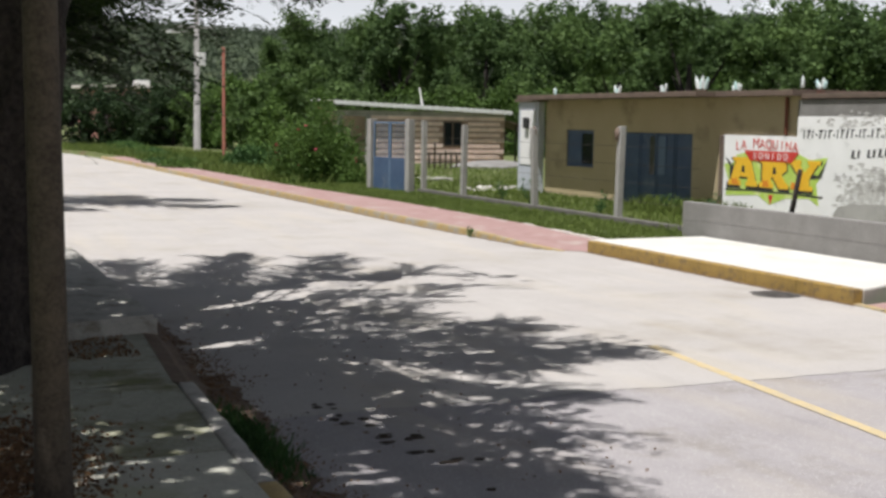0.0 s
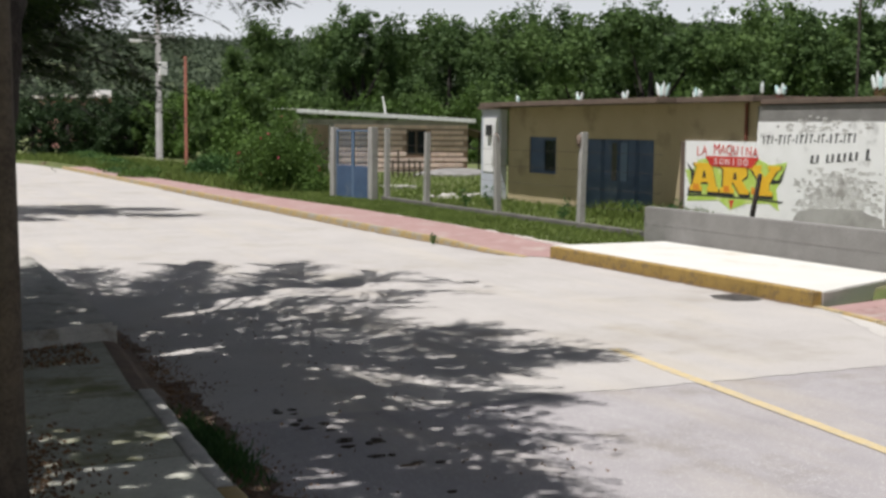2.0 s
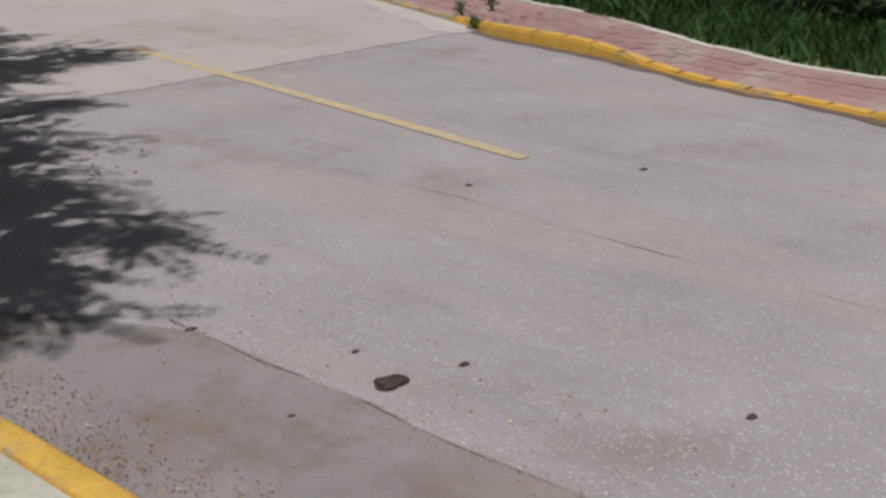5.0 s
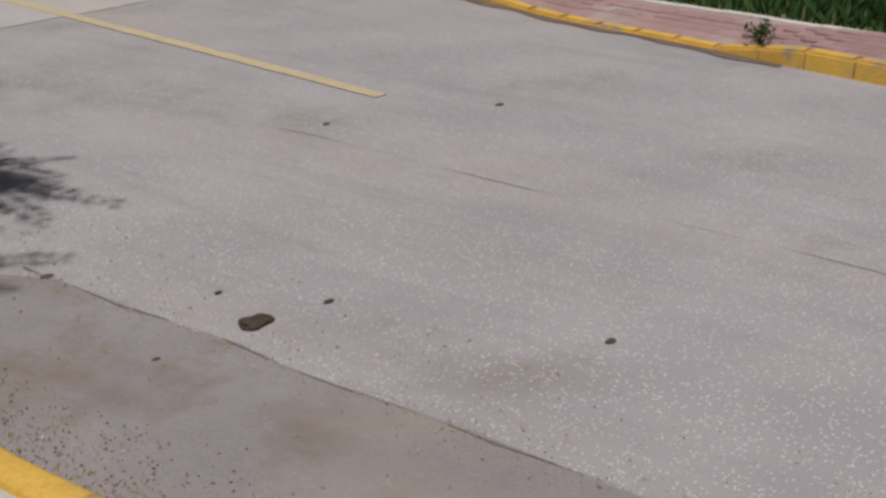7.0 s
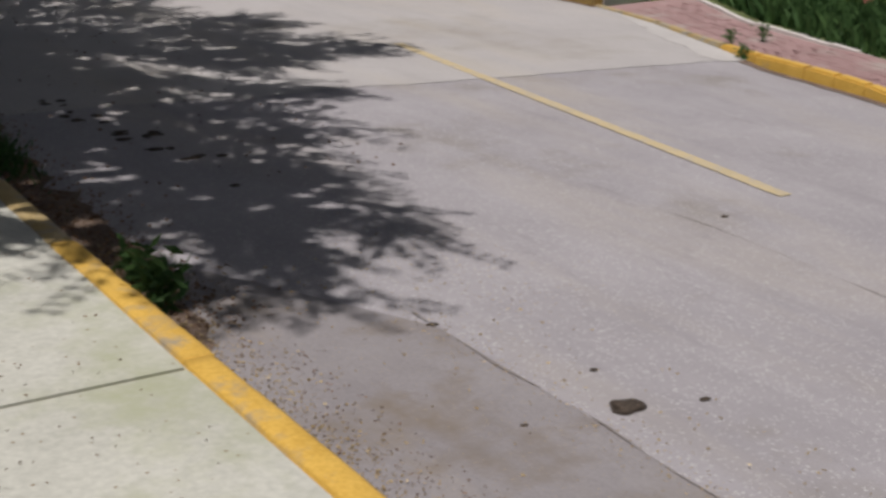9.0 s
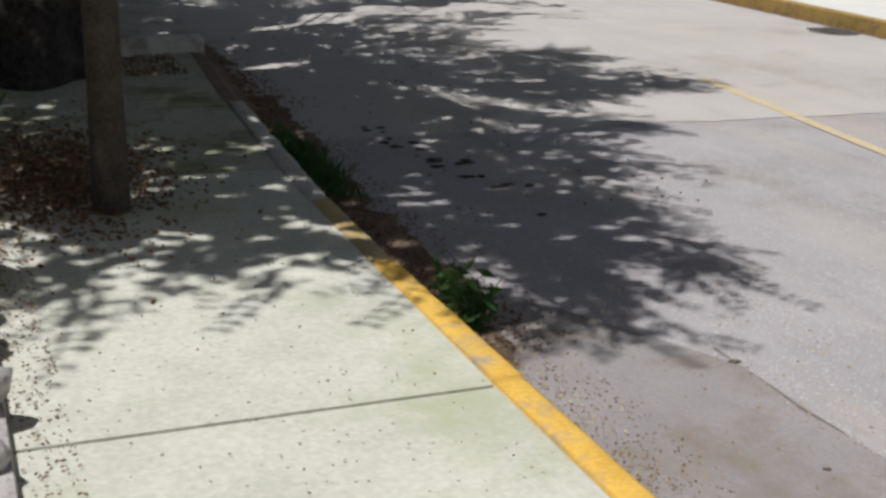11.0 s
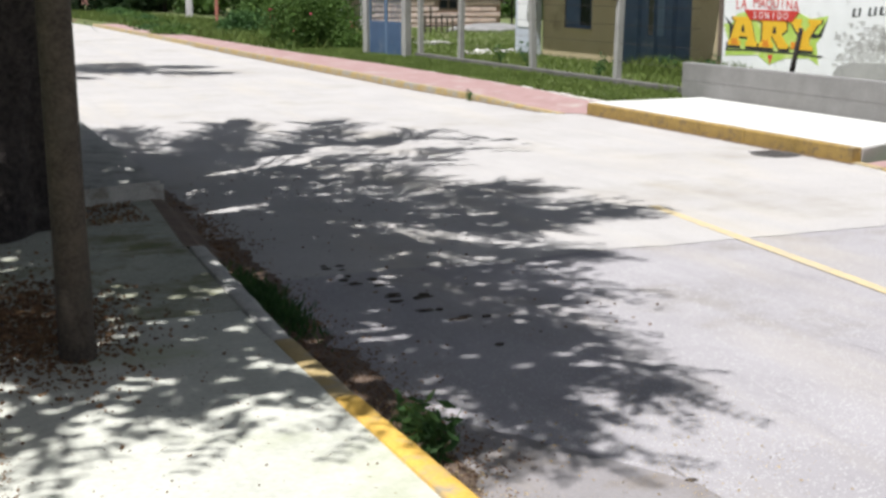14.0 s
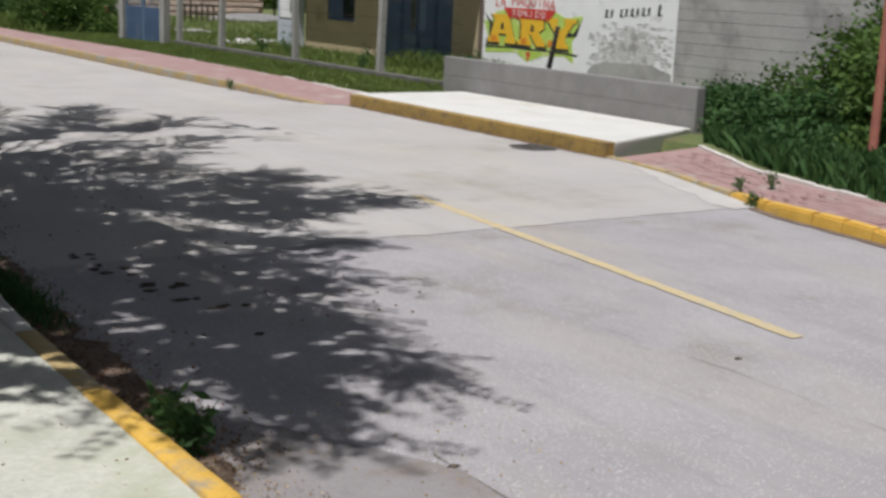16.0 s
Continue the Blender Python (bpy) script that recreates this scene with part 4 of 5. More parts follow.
pothole = clod(3.04, 3.0, (0.074, 0.05, 0.013), 3, "flat dark brown dung pat dried on the asphalt", "dung pat")
for k, (x, y, r) in enumerate(((3.34, 2.91, 0.028), (3.15, 3.30, 0.024), (2.62, 3.06, 0.028), (5.15, 4.49, 0.03), (6.07, 3.95, 0.035), (3.68, 1.89, 0.03), (2.85, 3.95, 0.035), (3.02, 6.07, 0.04))):
    clod(x, y, (r * 0.8, r * 0.5, r * 0.18), 10 + k, "small dark crumb of dirt on the road")
rs = random.Random(9)
for k in range(22):
    u = rs.random()
    clod(2.75 + 0.4 * u + rs.uniform(-0.16, 0.16), 8.3 - 1.7 * u + rs.uniform(-0.15, 0.15), [rs.uniform(0.016, 0.06), rs.uniform(0.012, 0.035), 0.008], 40 + k, "dark flattened dirt lump lying in the shade on the road")

# ---- far side: kerbs, brick walk, platform, low wall ----
far_kerb = thing("kerb", "yellow painted concrete kerb along the brick walk", "kerb", kind="structure")


def far_stone(y0, y1, h0, h1, material):
    x0, x1 = interp(y0, FAR_KERB), interp(y1, FAR_KERB)
    bm = bmesh.new()
    lo = [(x0, y0 + 0.004), (x0 + 0.15, y0 + 0.004), (x1 + 0.15, y1 - 0.004), (x1, y1 - 0.004)]
    hs = (h0, h0, h1, h1)
    a = [bm.verts.new((px, py, -0.05)) for px, py in lo]
    b = [bm.verts.new((px + (0.012 if k in (0, 3) else 0), py, hs[k])) for k, (px, py) in enumerate(lo)]
    bm.faces.new(b)
    for k in range(4):
        bm.faces.new((a[k], a[(k + 1) % 4], b[(k + 1) % 4], b[k]))
    bmesh.ops.bevel(bm, geom=[e for e in bm.edges if e.verts[0].co.z > 0 and e.verts[1].co.z > 0], offset=0.018, segments=2, affect="EDGES")
    part("kerb_stone", bm, material, far_kerb)


KERB_H = ((-20, 0.13), (2.8, 0.13), (3.15, 0.10), (3.4, 0.03), (4.6, 0.022), (5.5, 0.03), (6.1, 0.09), (6.5, 0.115), (7.4, 0.115), (8.1, 0.06), (8.8, 0.03), (10.9, 0.02), (17.4, 0.015), (18.3, 0.05), (20, 0.11), (23, 0.12), (26.3, 0.13), (60, 0.13))
y = -8.0
i = 0
while y < 60:
    step = (0.35 if 2 < y < 7 else 0.7) if y < 11 else (1.0 if y < 25 else 2.2)
    y1 = y + step
    if not 10.6 < y < 17.2:
        far_stone(y, y1, interp(y, KERB_H), interp(y1, KERB_H), M_YELWORN if (8.0 < y < 10.9 or y > 17) else M_YELLOW)
    y, i = y1, i + 1

brick_walk = thing("brick_walk", "narrow footway of dusty red brick pavers", "footway", kind="structure")


def walk_bed(y0, y1):
    ys = spread(y0, y1, 0.4)
    bm = bmesh.new()
    rows = []
    for yy in ys:
        a, b = interp(yy, FAR_KERB) + 0.15, interp(yy, WALK_BACK)
        h = interp(yy, KERB_H)
        rows.append([bm.verts.new((a, yy, h - 0.012)), bm.verts.new((b, yy, max(h, 0.085) - 0.002))])
    for p, q in zip(rows, rows[1:]):
        bm.faces.new((p[0], p[1], q[1], q[0]))
    part("bed", bm, M_BRICKWALK, brick_walk)
    bm = bmesh.new()
    for p, q in zip(ys, ys[1:]):
        xa, xb = interp(p, WALK_BACK), interp(q, WALK_BACK)
        h = 0.11 + random.uniform(-0.012, 0.012)
        v = [bm.verts.new(c) for c in ((xa - 0.02, p, 0), (xa + 0.07, p, 0), (xb + 0.07, q, 0), (xb - 0.02, q, 0), (xa - 0.02, p, h), (xa + 0.06, p, h), (xb + 0.06, q, h), (xb - 0.02, q, h))]
        for f in ((4, 5, 6, 7), (0, 1, 5, 4), (3, 7, 6, 2), (0, 4, 7, 3), (1, 2, 6, 5)):
            bm.faces.new([v[k] for k in f])
    part("edging", bm, M_EDGE, brick_walk, "pale mortar edging")


walk_bed(-8, 11.0)
walk_bed(17.1, 60)

platform = thing("platform", "raised pale concrete platform with yellow painted front", "platform", kind="structure")
bm = box(10.2, 12.42, 11.07, 17.3, -0.05, 0.175)
for v in bm.verts:
    if v.co.x > 12 and v.co.y < 12:
        v.co.y = 11.98
bmesh.ops.bevel(bm, geom=bm.edges[:], offset=0.015, segments=2, affect="EDGES")
part("slab", bm, M_PLAT, platform)
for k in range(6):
    part("kerb_stone", box(10.05, 10.2, 11.07 + k * 1.0, 12.063 + k * 1.0, -0.05, 0.185, 0.018), M_YELSHADE, platform)
low_wall = thing("low_wall", "low board-marked grey concrete wall behind the platform", "wall", kind="structure")
part("wall_body", box(12.44, 12.6, 11.95, 17.95, -0.05, 0.72, 0.012), M_FORMWALL, low_wall)
for k in range(4):
    part("board_mark", box(12.437, 12.45, 12.0 + k * 1.48, 13.46 + k * 1.48, 0.42, 0.428), M_FORMWALL, low_wall)

# ---- yard fence and gate ----
FX = 13.1
fence = thing("yard_fence", "wire yard fence on a low plinth with pale concrete posts", "fence")
part("plinth", box(FX - 0.08, FX + 0.08, 18.2, 31.2, 0.0, 0.20, 0.015), M_DARKPLINTH, fence)
for py, h, lean in ((30.95, 1.85, 0.0), (28.4, 1.75, 0.01), (24.6, 1.72, -0.03), (21.1, 1.80, 0.02)):
    bm = box(-0.065, 0.065, -0.065, 0.065, 0.0, h, 0.012)
    ob = part("fence_post", bm, M_POLE, fence)
    ob.matrix_local = pose(FX, py, 0.18, 0, lean * 60, 0)
for h in (0.55, 0.9, 1.25, 1.6):
    part("strand", tube([(FX, 18.4, h), (FX, 24.6, h - 0.02), (FX, 31, h)], [0.004] * 3, 5), M_DARKSTEEL, fence)
for py in (24.6, 21.1):
    part("rusty_cap", lump((FX - 0.05, py + 0.03, 1.82), (0.05, 0.10 if py > 22 else 0.06, 0.12), int(py), 2, 0.6), M_SLAB, fence, "rust-brown bundle of wire on the post", smooth=True)
stick = part("timber_stake", tube([(12.95, 15.80, 0.05), (12.92, 15.69, 0.7), (12.9, 15.50, 1.36)], [0.05, 0.045, 0.035], 8, wob=0.2), M_BARK, smooth=True)
tagged(stick, "dark leaning wooden stake behind the low wall", "stake")

gate = thing("yard_gate", "blue sheet steel yard gate with barred upper half", "gate", (12.62, 32.2, 0.05), 100)
W = 1.75
for sx in (-1, 1):
    part("pillar", box(sx * (W / 2 + 0.13) - 0.10, sx * (W / 2 + 0.13) + 0.10, -0.10, 0.10, 0, 2.0, 0.015), M_POLE, gate)
for sx in (-1, 1):
    cx = sx * W / 4
    leaf = part("leaf_panel", box(cx - W / 4 + 0.01, cx + W / 4 - 0.01, -0.02, 0.02, 0.06, 0.95, 0.006), M_BLUE, gate)
    for fx in (-1, 1):
        part("stile", box(cx + fx * (W / 4 - 0.03) - 0.025, cx + fx * (W / 4 - 0.03) + 0.025, -0.025, 0.025, 0.06, 1.92, 0.004), M_BLUELT, gate)
    part("top_rail", box(cx - W / 4 + 0.01, cx + W / 4 - 0.01, -0.024, 0.024, 1.88, 1.93, 0.004), M_BLUELT, gate)
    for k in range(5):
        bx = cx - W / 4 + 0.12 + k * 0.13
        part("bar", box(bx - 0.009, bx + 0.009, -0.01, 0.01, 0.95, 1.88), M_BLUELT, gate)

# ---- ochre house with painted side wall ----
HX = 16.48
house = thing("house", "single-storey ochre house with flat roof and blue doors", "house")


def wall_yz(x0, x1, y0, y1, z0, z1, holes):
    """A wall in the y-z plane with openings (ya, yb, za, zb) right through it."""
    bm = bmesh.new()
    ys = sorted({y0, y1, *[h[k] for h in holes for k in (0, 1)]})
    zs = sorted({z0, z1, *[h[k] for h in holes for k in (2, 3)]})
    for a, b in zip(ys, ys[1:]):
        for c, d in zip(zs, zs[1:]):
            if not any(h[0] <= a and b <= h[1] and h[2] <= c and d <= h[3] for h in holes):
                box(x0, x1, a, b, c, d, bm=bm)
    bmesh.ops.remove_doubles(bm, verts=bm.verts, dist=1e-5)
    seen = {}
    bm.verts.index_update()
    for f in list(bm.faces):
        key = tuple(sorted(v.index for v in f.verts))
        seen.setdefault(key, []).append(f)
    bmesh.ops.delete(bm, geom=[f for fs in seen.values() if len(fs) > 1 for f in fs], context="FACES_ONLY")
    return bm


part("wall", wall_yz(HX, HX + 0.16, 19.9, 30.4, -0.05, 2.62, [(23.5, 26.42, 0.05, 1.82), (27.82, 29.22, 0.89, 1.84)]), M_OCHRE, house)
part("side_wall", box(HX + 0.16, 22.5, 30.24, 30.4, -0.05, 2.62), M_OCHRE, house)
part("back_wall", box(22.34, 22.5, 9.0, 30.24, -0.05, 2.62), M_BLOCK, house)
part("roof_slab", box(HX - 0.8, 22.7, 22.3, 30.6, 2.62, 2.74, 0.012), M_SLAB, house)
part("roof_slab", box(HX - 0.3, 22.7, 19.8, 22.296, 2.62, 2.74, 0.012), M_SLAB, house)
part("roof_slab", box(HX - 0.09, 22.7, 8.0, 19.78, 2.56, 2.66, 0.012), M_SLAB, house)
win = part("window", wall_yz(HX + 0.03, HX + 0.08, 27.82, 29.22, 0.89, 1.84, [(27.9, 28.48, 0.97, 1.76), (28.55, 29.14, 0.97, 1.76)]), M_BLUE, house)
part("pane", box(HX + 0.045, HX + 0.052, 27.9, 28.48, 0.97, 1.76), M_DARKGLASS, win)
part("shutter", box(HX + 0.035, HX + 0.06, 28.55, 29.14, 0.97, 1.76), M_BLUE, win)
part("sill", box(HX - 0.05, HX + 0.02, 27.78, 29.26, 0.85, 0.888), M_OCHRE, win)
for k in range(4):
    y0 = 23.5 + k * 0.73
    dr = part("door", box(HX + 0.04, HX + 0.085, y0 + 0.006, y0 + 0.724, 0.06, 1.815, 0.004), M_BLUE, house)
    part("stile", box(HX + 0.022, HX + 0.04, y0 + 0.02, y0 + 0.075, 0.08, 1.80), M_BLUE, dr)
    part("stile", box(HX + 0.022, HX + 0.04, y0 + 0.655, y0 + 0.71, 0.08, 1.80), M_BLUE, dr)
    part("rail", box(HX + 0.024, HX + 0.04, y0 + 0.075, y0 + 0.655, 0.74, 0.80), M_BLUE, dr)
    if k in (1, 2):
        part("pane", box(HX + 0.02, HX + 0.04, y0 + (0.36 if k == 1 else 0.08), y0 + (0.65 if k == 1 else 0.3), 0.84, 1.74), M_DARKGLASS if k == 2 else M_BLUELT, dr)
part("pilaster", box(HX - 0.06, HX + 0.0, 22.27, 22.42, 0.0, 1.80, 0.01), M_SLAB, house)
part("downpipe", tube([(HX - 0.05, 20.25, 2.6), (HX - 0.05, 20.25, 1.85)], [0.035, 0.035], 8), M_RUST, house)

column = thing("meter_column", "pale blue service column with an electricity meter", "service column", (HX - 0.15, 31.0, 0))
part("column", box(-0.08, 0.12, -0.58, 0.58, 0.0, 2.58, 0.01), M_PALEBLUE, column)
part("inner_panel", box(-0.1, -0.08, -0.42, 0.42, 0.85, 2.35, 0.004), M_SIGNWHITE, column)
part("meter", box(-0.2, -0.1, -0.12, 0.12, 1.85, 2.15, 0.02), M_BLACK, column, "black glass-fronted meter")
part("cap", box(-0.16, 0.2, -0.7, 0.7, 2.58, 2.66, 0.01), M_SLAB, column)

painted = thing("painted_wall", "whitewashed block wall with a painted advertisement", "wall", kind="structure")
PX = HX - 0.05
part("white_panel", box(PX, HX - 0.002, 19.92, 22.26, -0.05, 1.82, 0.006), M_WHITEWASH, painted)
part("white_panel", box(PX, HX + 0.12, 16.42, 19.9, -0.05, 2.22, 0.006), M_WHITEWASH, painted)
# grey strip stands in for shade the eave throws on the wall top
part("eave_shade_band", box(PX + 0.002, HX + 0.12, 8.0, 19.9, 2.223, 2.54), M_FORMWALL, painted, "grey band painting the eave's shade on the wall top")

part("bare_wall", box(PX + 0.002, HX + 0.12, 8.0, 16.418, -0.05, 2.22), M_BLOCK, painted, "bare grey block wall")

for k in range(11):
    part("block_joint", box(PX - 0.0005, PX + 0.004, 8.0, 16.40, 0.2 * k + 0.096, 0.2 * k + 0.102), M_COURSE, painted)


def poly(pts, y0, z0, w, h, x, thick=0.004):
    """A flat painted shape on the wall: pts run 0..1 across (seen from the road) and up."""
    bm = bmesh.new()
    a = [bm.verts.new((x, y0 - u * w, z0 + v * h)) for u, v in pts]
    f = bm.faces.new(a)
    r = bmesh.ops.extrude_face_region(bm, geom=[f])
    for v in r["geom"]:
        if isinstance(v, bmesh.types.BMVert):
            v.co.x -= thick
    bmesh.ops.recalc_face_normals(bm, faces=bm.faces)
    return bm


def ragged(n, seed, rough):
    """A ragged blob outline in the unit square."""
    out = []
    for k in range(n):
        a = 2 * math.pi * k / n
        r = 0.5 * (1 - rough * (0.5 + 0.5 * noise.noise(Vector((math.cos(a) * 2.2, math.sin(a) * 2.2, seed)))) - 0.25 * rough * abs(noise.noise(Vector((k * 0.9, seed, 0)))))
        out.append((0.5 + r * math.copysign(abs(math.cos(a)) ** 0.55, math.cos(a)), 0.5 + r * math.copysign(abs(math.sin(a)) ** 0.55, math.sin(a))))
    return out


def chips(y0, z0, w, h, n, seed, x):
    """Patches where the whitewash has come away: short ragged flakes, thickest in the middle."""
    rr = random.Random(seed)
    bm = bmesh.new()
    for _ in range(n):
        u, v = rr.gauss(0.5, 0.22), rr.gauss(0.45, 0.24)
        if not (0 < u < 1 and 0 < v < 1):
            continue
        a, c = rr.uniform(0.03, 0.11), rr.uniform(0.012, 0.04)
        cy, cz = y0 - u * w, z0 + round(v * h / 0.055) * 0.055 + rr.uniform(-0.014, 0.014)
        ring = []
        for k in range(8):
            t = 2 * math.pi * k / 8
            r = rr.uniform(0.6, 1.15)
            ring.append(bm.verts.new((x + rr.uniform(-0.0006, 0.0006), cy - a * r * math.cos(t), cz + c * r * math.sin(t))))
        bm.faces.new(ring)
    return bm


tagged(part("worn_patch", chips(18.75, 0.42, 2.25, 0.95, 620, 5, PX - 0.003), M_WORNWHITE, painted, "grey flakes where whitewash has peeled"), kind="stuff")
tagged(part("worn_patch", chips(19.9, 1.95, 3.4, 0.4, 60, 9, PX - 0.003), M_WORNWHITE, painted, "grey flakes where whitewash has peeled"), kind="stuff")
part("bare_foot", poly(ragged(80, 8, 0.25), 18.95, -0.3, 2.75, 0.98, PX - 0.002, 0.004), M_BLOCK, painted, "bare grey block foot")
sign = thing("wall_sign", "hand-painted yellow, red and lime green wall advertisement", "painted sign")
BURST = [(0.03, 0.10), (0.06, 0.40), (0.0, 0.72), (0.09, 0.74), (0.14, 0.92), (0.24, 0.97), (0.5, 1.0), (0.74, 0.97), (0.84, 0.88), (0.99, 0.94), (0.95, 0.62), (0.90, 0.45), (0.93, 0.06), (0.84, 0.18), (0.62, 0.14), (0.48, 0.0), (0.36, 0.16), (0.18, 0.13)]
part("burst", poly(BURST, 22.25, 0.42, 3.3, 1.08, PX - 0.001, 0.003), M_LIME, sign)
SERIF_A = [(0, 0), (0, 0.18), (0.08, 0.2), (0.24, 0.86), (0.14, 0.9), (0.14, 1), (0.74, 1), (0.94, 0.2), (1, 0.18), (1, 0), (0.62, 0), (0.62, 0.16), (0.68, 0.2), (0.65, 0.32), (0.40, 0.32), (0.37, 0.2), (0.44, 0.16), (0.44, 0)]
SERIF_B = [(0, 0), (0, 0.16), (0.1, 0.2), (0.1, 0.82), (0, 0.86), (0, 1), (0.76, 1), (0.93, 0.84), (0.93, 0.62), (0.76, 0.47), (0.92, 0.2), (1, 0.16), (1, 0), (0.68, 0), (0.46, 0.38), (0.42, 0.38), (0.42, 0.2), (0.5, 0.16), (0.5, 0)]
SERIF_C = [(0.28, 0), (0.28, 0.14), (0.38, 0.18), (0.38, 0.42), (0.12, 0.84), (0, 0.88), (0, 1), (0.42, 1), (0.42, 0.88), (0.38, 0.84), (0.53, 0.6), (0.68, 0.84), (0.62, 0.88), (0.62, 1), (1, 1), (1, 0.88), (0.9, 0.84), (0.68, 0.42), (0.68, 0.18), (0.78, 0.14), (0.78, 0)]
for k, (pts, y0, w) in enumerate(((SERIF_A, 22.06, 0.98), (SERIF_B, 21.02, 0.92), (SERIF_C, 20.14, 0.98))):
    part("letter_shadow", poly(pts, y0 + 0.06, 0.70, w + 0.10, 0.66, PX - 0.004, 0.003), M_BLACK, sign)
    part("letter_shape", poly(pts, y0, 0.76, w, 0.60, PX - 0.008, 0.003), M_ORANGE, sign)
    part("letter_shade", poly([(0, 0), (0.05, 1), (0.4, 0.8), (0.75, 1), (1, 0)], y0 - w * 0.12, 0.775, w * 0.24, 0.15, PX - 0.0115, 0.0015), M_DEEPORANGE, sign)
for a, c in ((0.215, 0.52), (0.53, 0.68)):
    part("letter_hole", poly([(0.2, 0), (0.35, 1), (0.65, 1), (0.8, 0)], 22.06 - (0.40 if a < 0.3 else 1.42), 1.05, 0.2, 0.14, PX - 0.0115, 0.0015), M_BLACK, sign)
part("underline", poly([(0, 0.6), (0.04, 0), (0.30, 0.5), (0.48, 0.35), (0.70, 0.5), (0.97, 0), (1, 0.6), (0.7, 0.95), (0.3, 0.95)], 22.2, 0.64, 3.15, 0.06, PX - 0.004, 0.003), M_BLACK, sign)
part("flourish", poly([(0, 1), (0.6, 0.72), (0.62, 0.3), (0.2, 0), (1, 0.3), (0.95, 0.75)], 22.22, 0.62, 0.32, 0.75, PX - 0.0045, 0.003), M_BLACK, sign)
part("flourish", poly([(0.1, 0.35), (0.55, 0.3), (1, 1), (0.72, 0.2), (0.2, 0.1)], 19.5, 0.95, 0.5, 0.42, PX - 0.0045, 0.003), M_BLACK, sign)
part("drip", poly([(0, 1), (1, 1), (0.5, 0)], 20.72, 0.42, 0.16, 0.2, PX - 0.005, 0.003), M_RED, sign)
part("banner", poly([(0, 1), (0.12, 0), (0.88, 0), (1, 1)], 21.55, 1.30, 1.75, 0.21, PX - 0.012, 0.003), M_RED, sign)


def lettering(body, y, z, size, material, parent, x, name="lettering"):
    cu = bpy.data.curves.new(name, "FONT")
    cu.body, cu.size, cu.extrude, cu.align_x = body, size, 0.002, "CENTER"
    tmp = bpy.data.objects.new(name, cu)
    scene.collection.objects.link(tmp)
    me = bpy.data.meshes.new_from_object(tmp.evaluated_get(bpy.context.evaluated_depsgraph_get()))
    bpy.data.objects.remove(tmp)
    me.materials.clear()
    ob = part(name, me, material, parent)
    ob.matrix_local = pose(x, y, z, 90, 0, -90)
    return ob


for k, c in enumerate("SONIDO"):
    lettering(c, 21.18 - 0.195 * k, 1.34, 0.19, M_SIGNWHITE, sign, PX - 0.019, "letter")
for k, c in enumerate("LA MAQUINA"):
    if c != " ":
        lettering(c, 21.78 - 0.205 * k, 1.53 + 0.0022 * (k - 4.5) ** 2 * -1 + 0.03, 0.27 if k != 3 else 0.31, M_RED, sign, PX - 0.006, "letter")
rs = random.Random(12)
yy = 19.72
for k in range(17):
    w = 0.10 + rs.uniform(-0.02, 0.02)
    gap = k in (3, 6, 10, 12, 14)
    if gap:
        part("script_bar", poly([(0, 0), (0, 1), (1, 1), (1, 0)], yy, 1.85, 0.06, 0.03, PX - 0.001, 0.003), M_BLACK, sign)
        yy -= 0.10
    slant = rs.choice((0.25, 0.35, 0.15))
    part("script_bar", poly([(0, 0), (slant, 1), (slant + 0.35, 1), (0.35, 0)], yy, 1.78 + 0.004 * k, w, 0.17, PX - 0.001, 0.003), M_BLACK, sign)
    if k % 2:
        part("script_bar", poly([(0, 0), (0, 1), (1, 1), (1, 0)], yy, 1.92 + 0.004 * k, w, 0.03, PX - 0.001, 0.003), M_BLACK, sign)
    yy -= w + 0.025
yy = 18.35
for k in range(9):
    w = 0.11 + rs.uniform(-0.02, 0.02)
    part("script_bar", poly([(0, 0), (0.2, 1), (0.7, 1), (0.5, 0)], yy, 1.44 + 0.012 * k, w, 0.15 if k < 8 else 0.2, PX - 0.001, 0.003), M_BLACK, sign)
    if k % 2 == 0:
        part("script_bar", poly([(0, 0), (0, 1), (1, 1), (1, 0)], yy, 1.44 + 0.012 * k, w, 0.025, PX - 0.001, 0.003), M_BLACK, sign)
    yy -= w + 0.03 + (0.12 if k in (1, 7) else 0)

for k, (yy, n, w) in enumerate(((30.2, 2, 0), (26.99, 4, 0), (24.94, 3, 0), (23.45, 6, 1), (22.17, 4, 0), (20.04, 1, 1), (19.5, 4, 0), (16.85, 5, 1))):
    tuft = thing("rebar_bundle", "bundle of rebar stubs capped with pale plastic bottles", "rebar bundle", (HX + 0.15, yy, 2.70), group="bottle-capped rebar on the roof")
    for j in range(n):
        ax = (j - (n - 1) / 2) * 0.07
        tall = (0.36 if w else 0.22) + 0.05 * math.sin(j * 2.3 + k)
        part("bar", tube([(0, ax * 0.6, -0.1), (0, ax * 1.2, tall * 0.6)], [0.008, 0.008], 6), M_RUST, tuft)
        part("bottle", tube([(0.02 * (j % 2), ax * 0.9, tall * 0.28), (0.02 * (j % 2), ax, tall * 0.36), (0.02 * (j % 2), ax * 1.3, tall * 0.82), (0.02 * (j % 2), ax * 1.4, tall * 0.95), (0.02 * (j % 2), ax * 1.42, tall * 1.03)], [0.016, 0.034, 0.034, 0.018, 0.012], 8), M_BOTTLE if (j + k) % 3 == 0 else M_BOTTLEW, tuft)
mast = part("steel_mast", tube([(HX + 0.6, 17.9, 2.6), (HX + 0.6, 17.9, 4.9)], [0.025, 0.022], 8), M_DARKSTEEL)
tagged(mast, "thin grey steel mast standing on the roof", "mast")

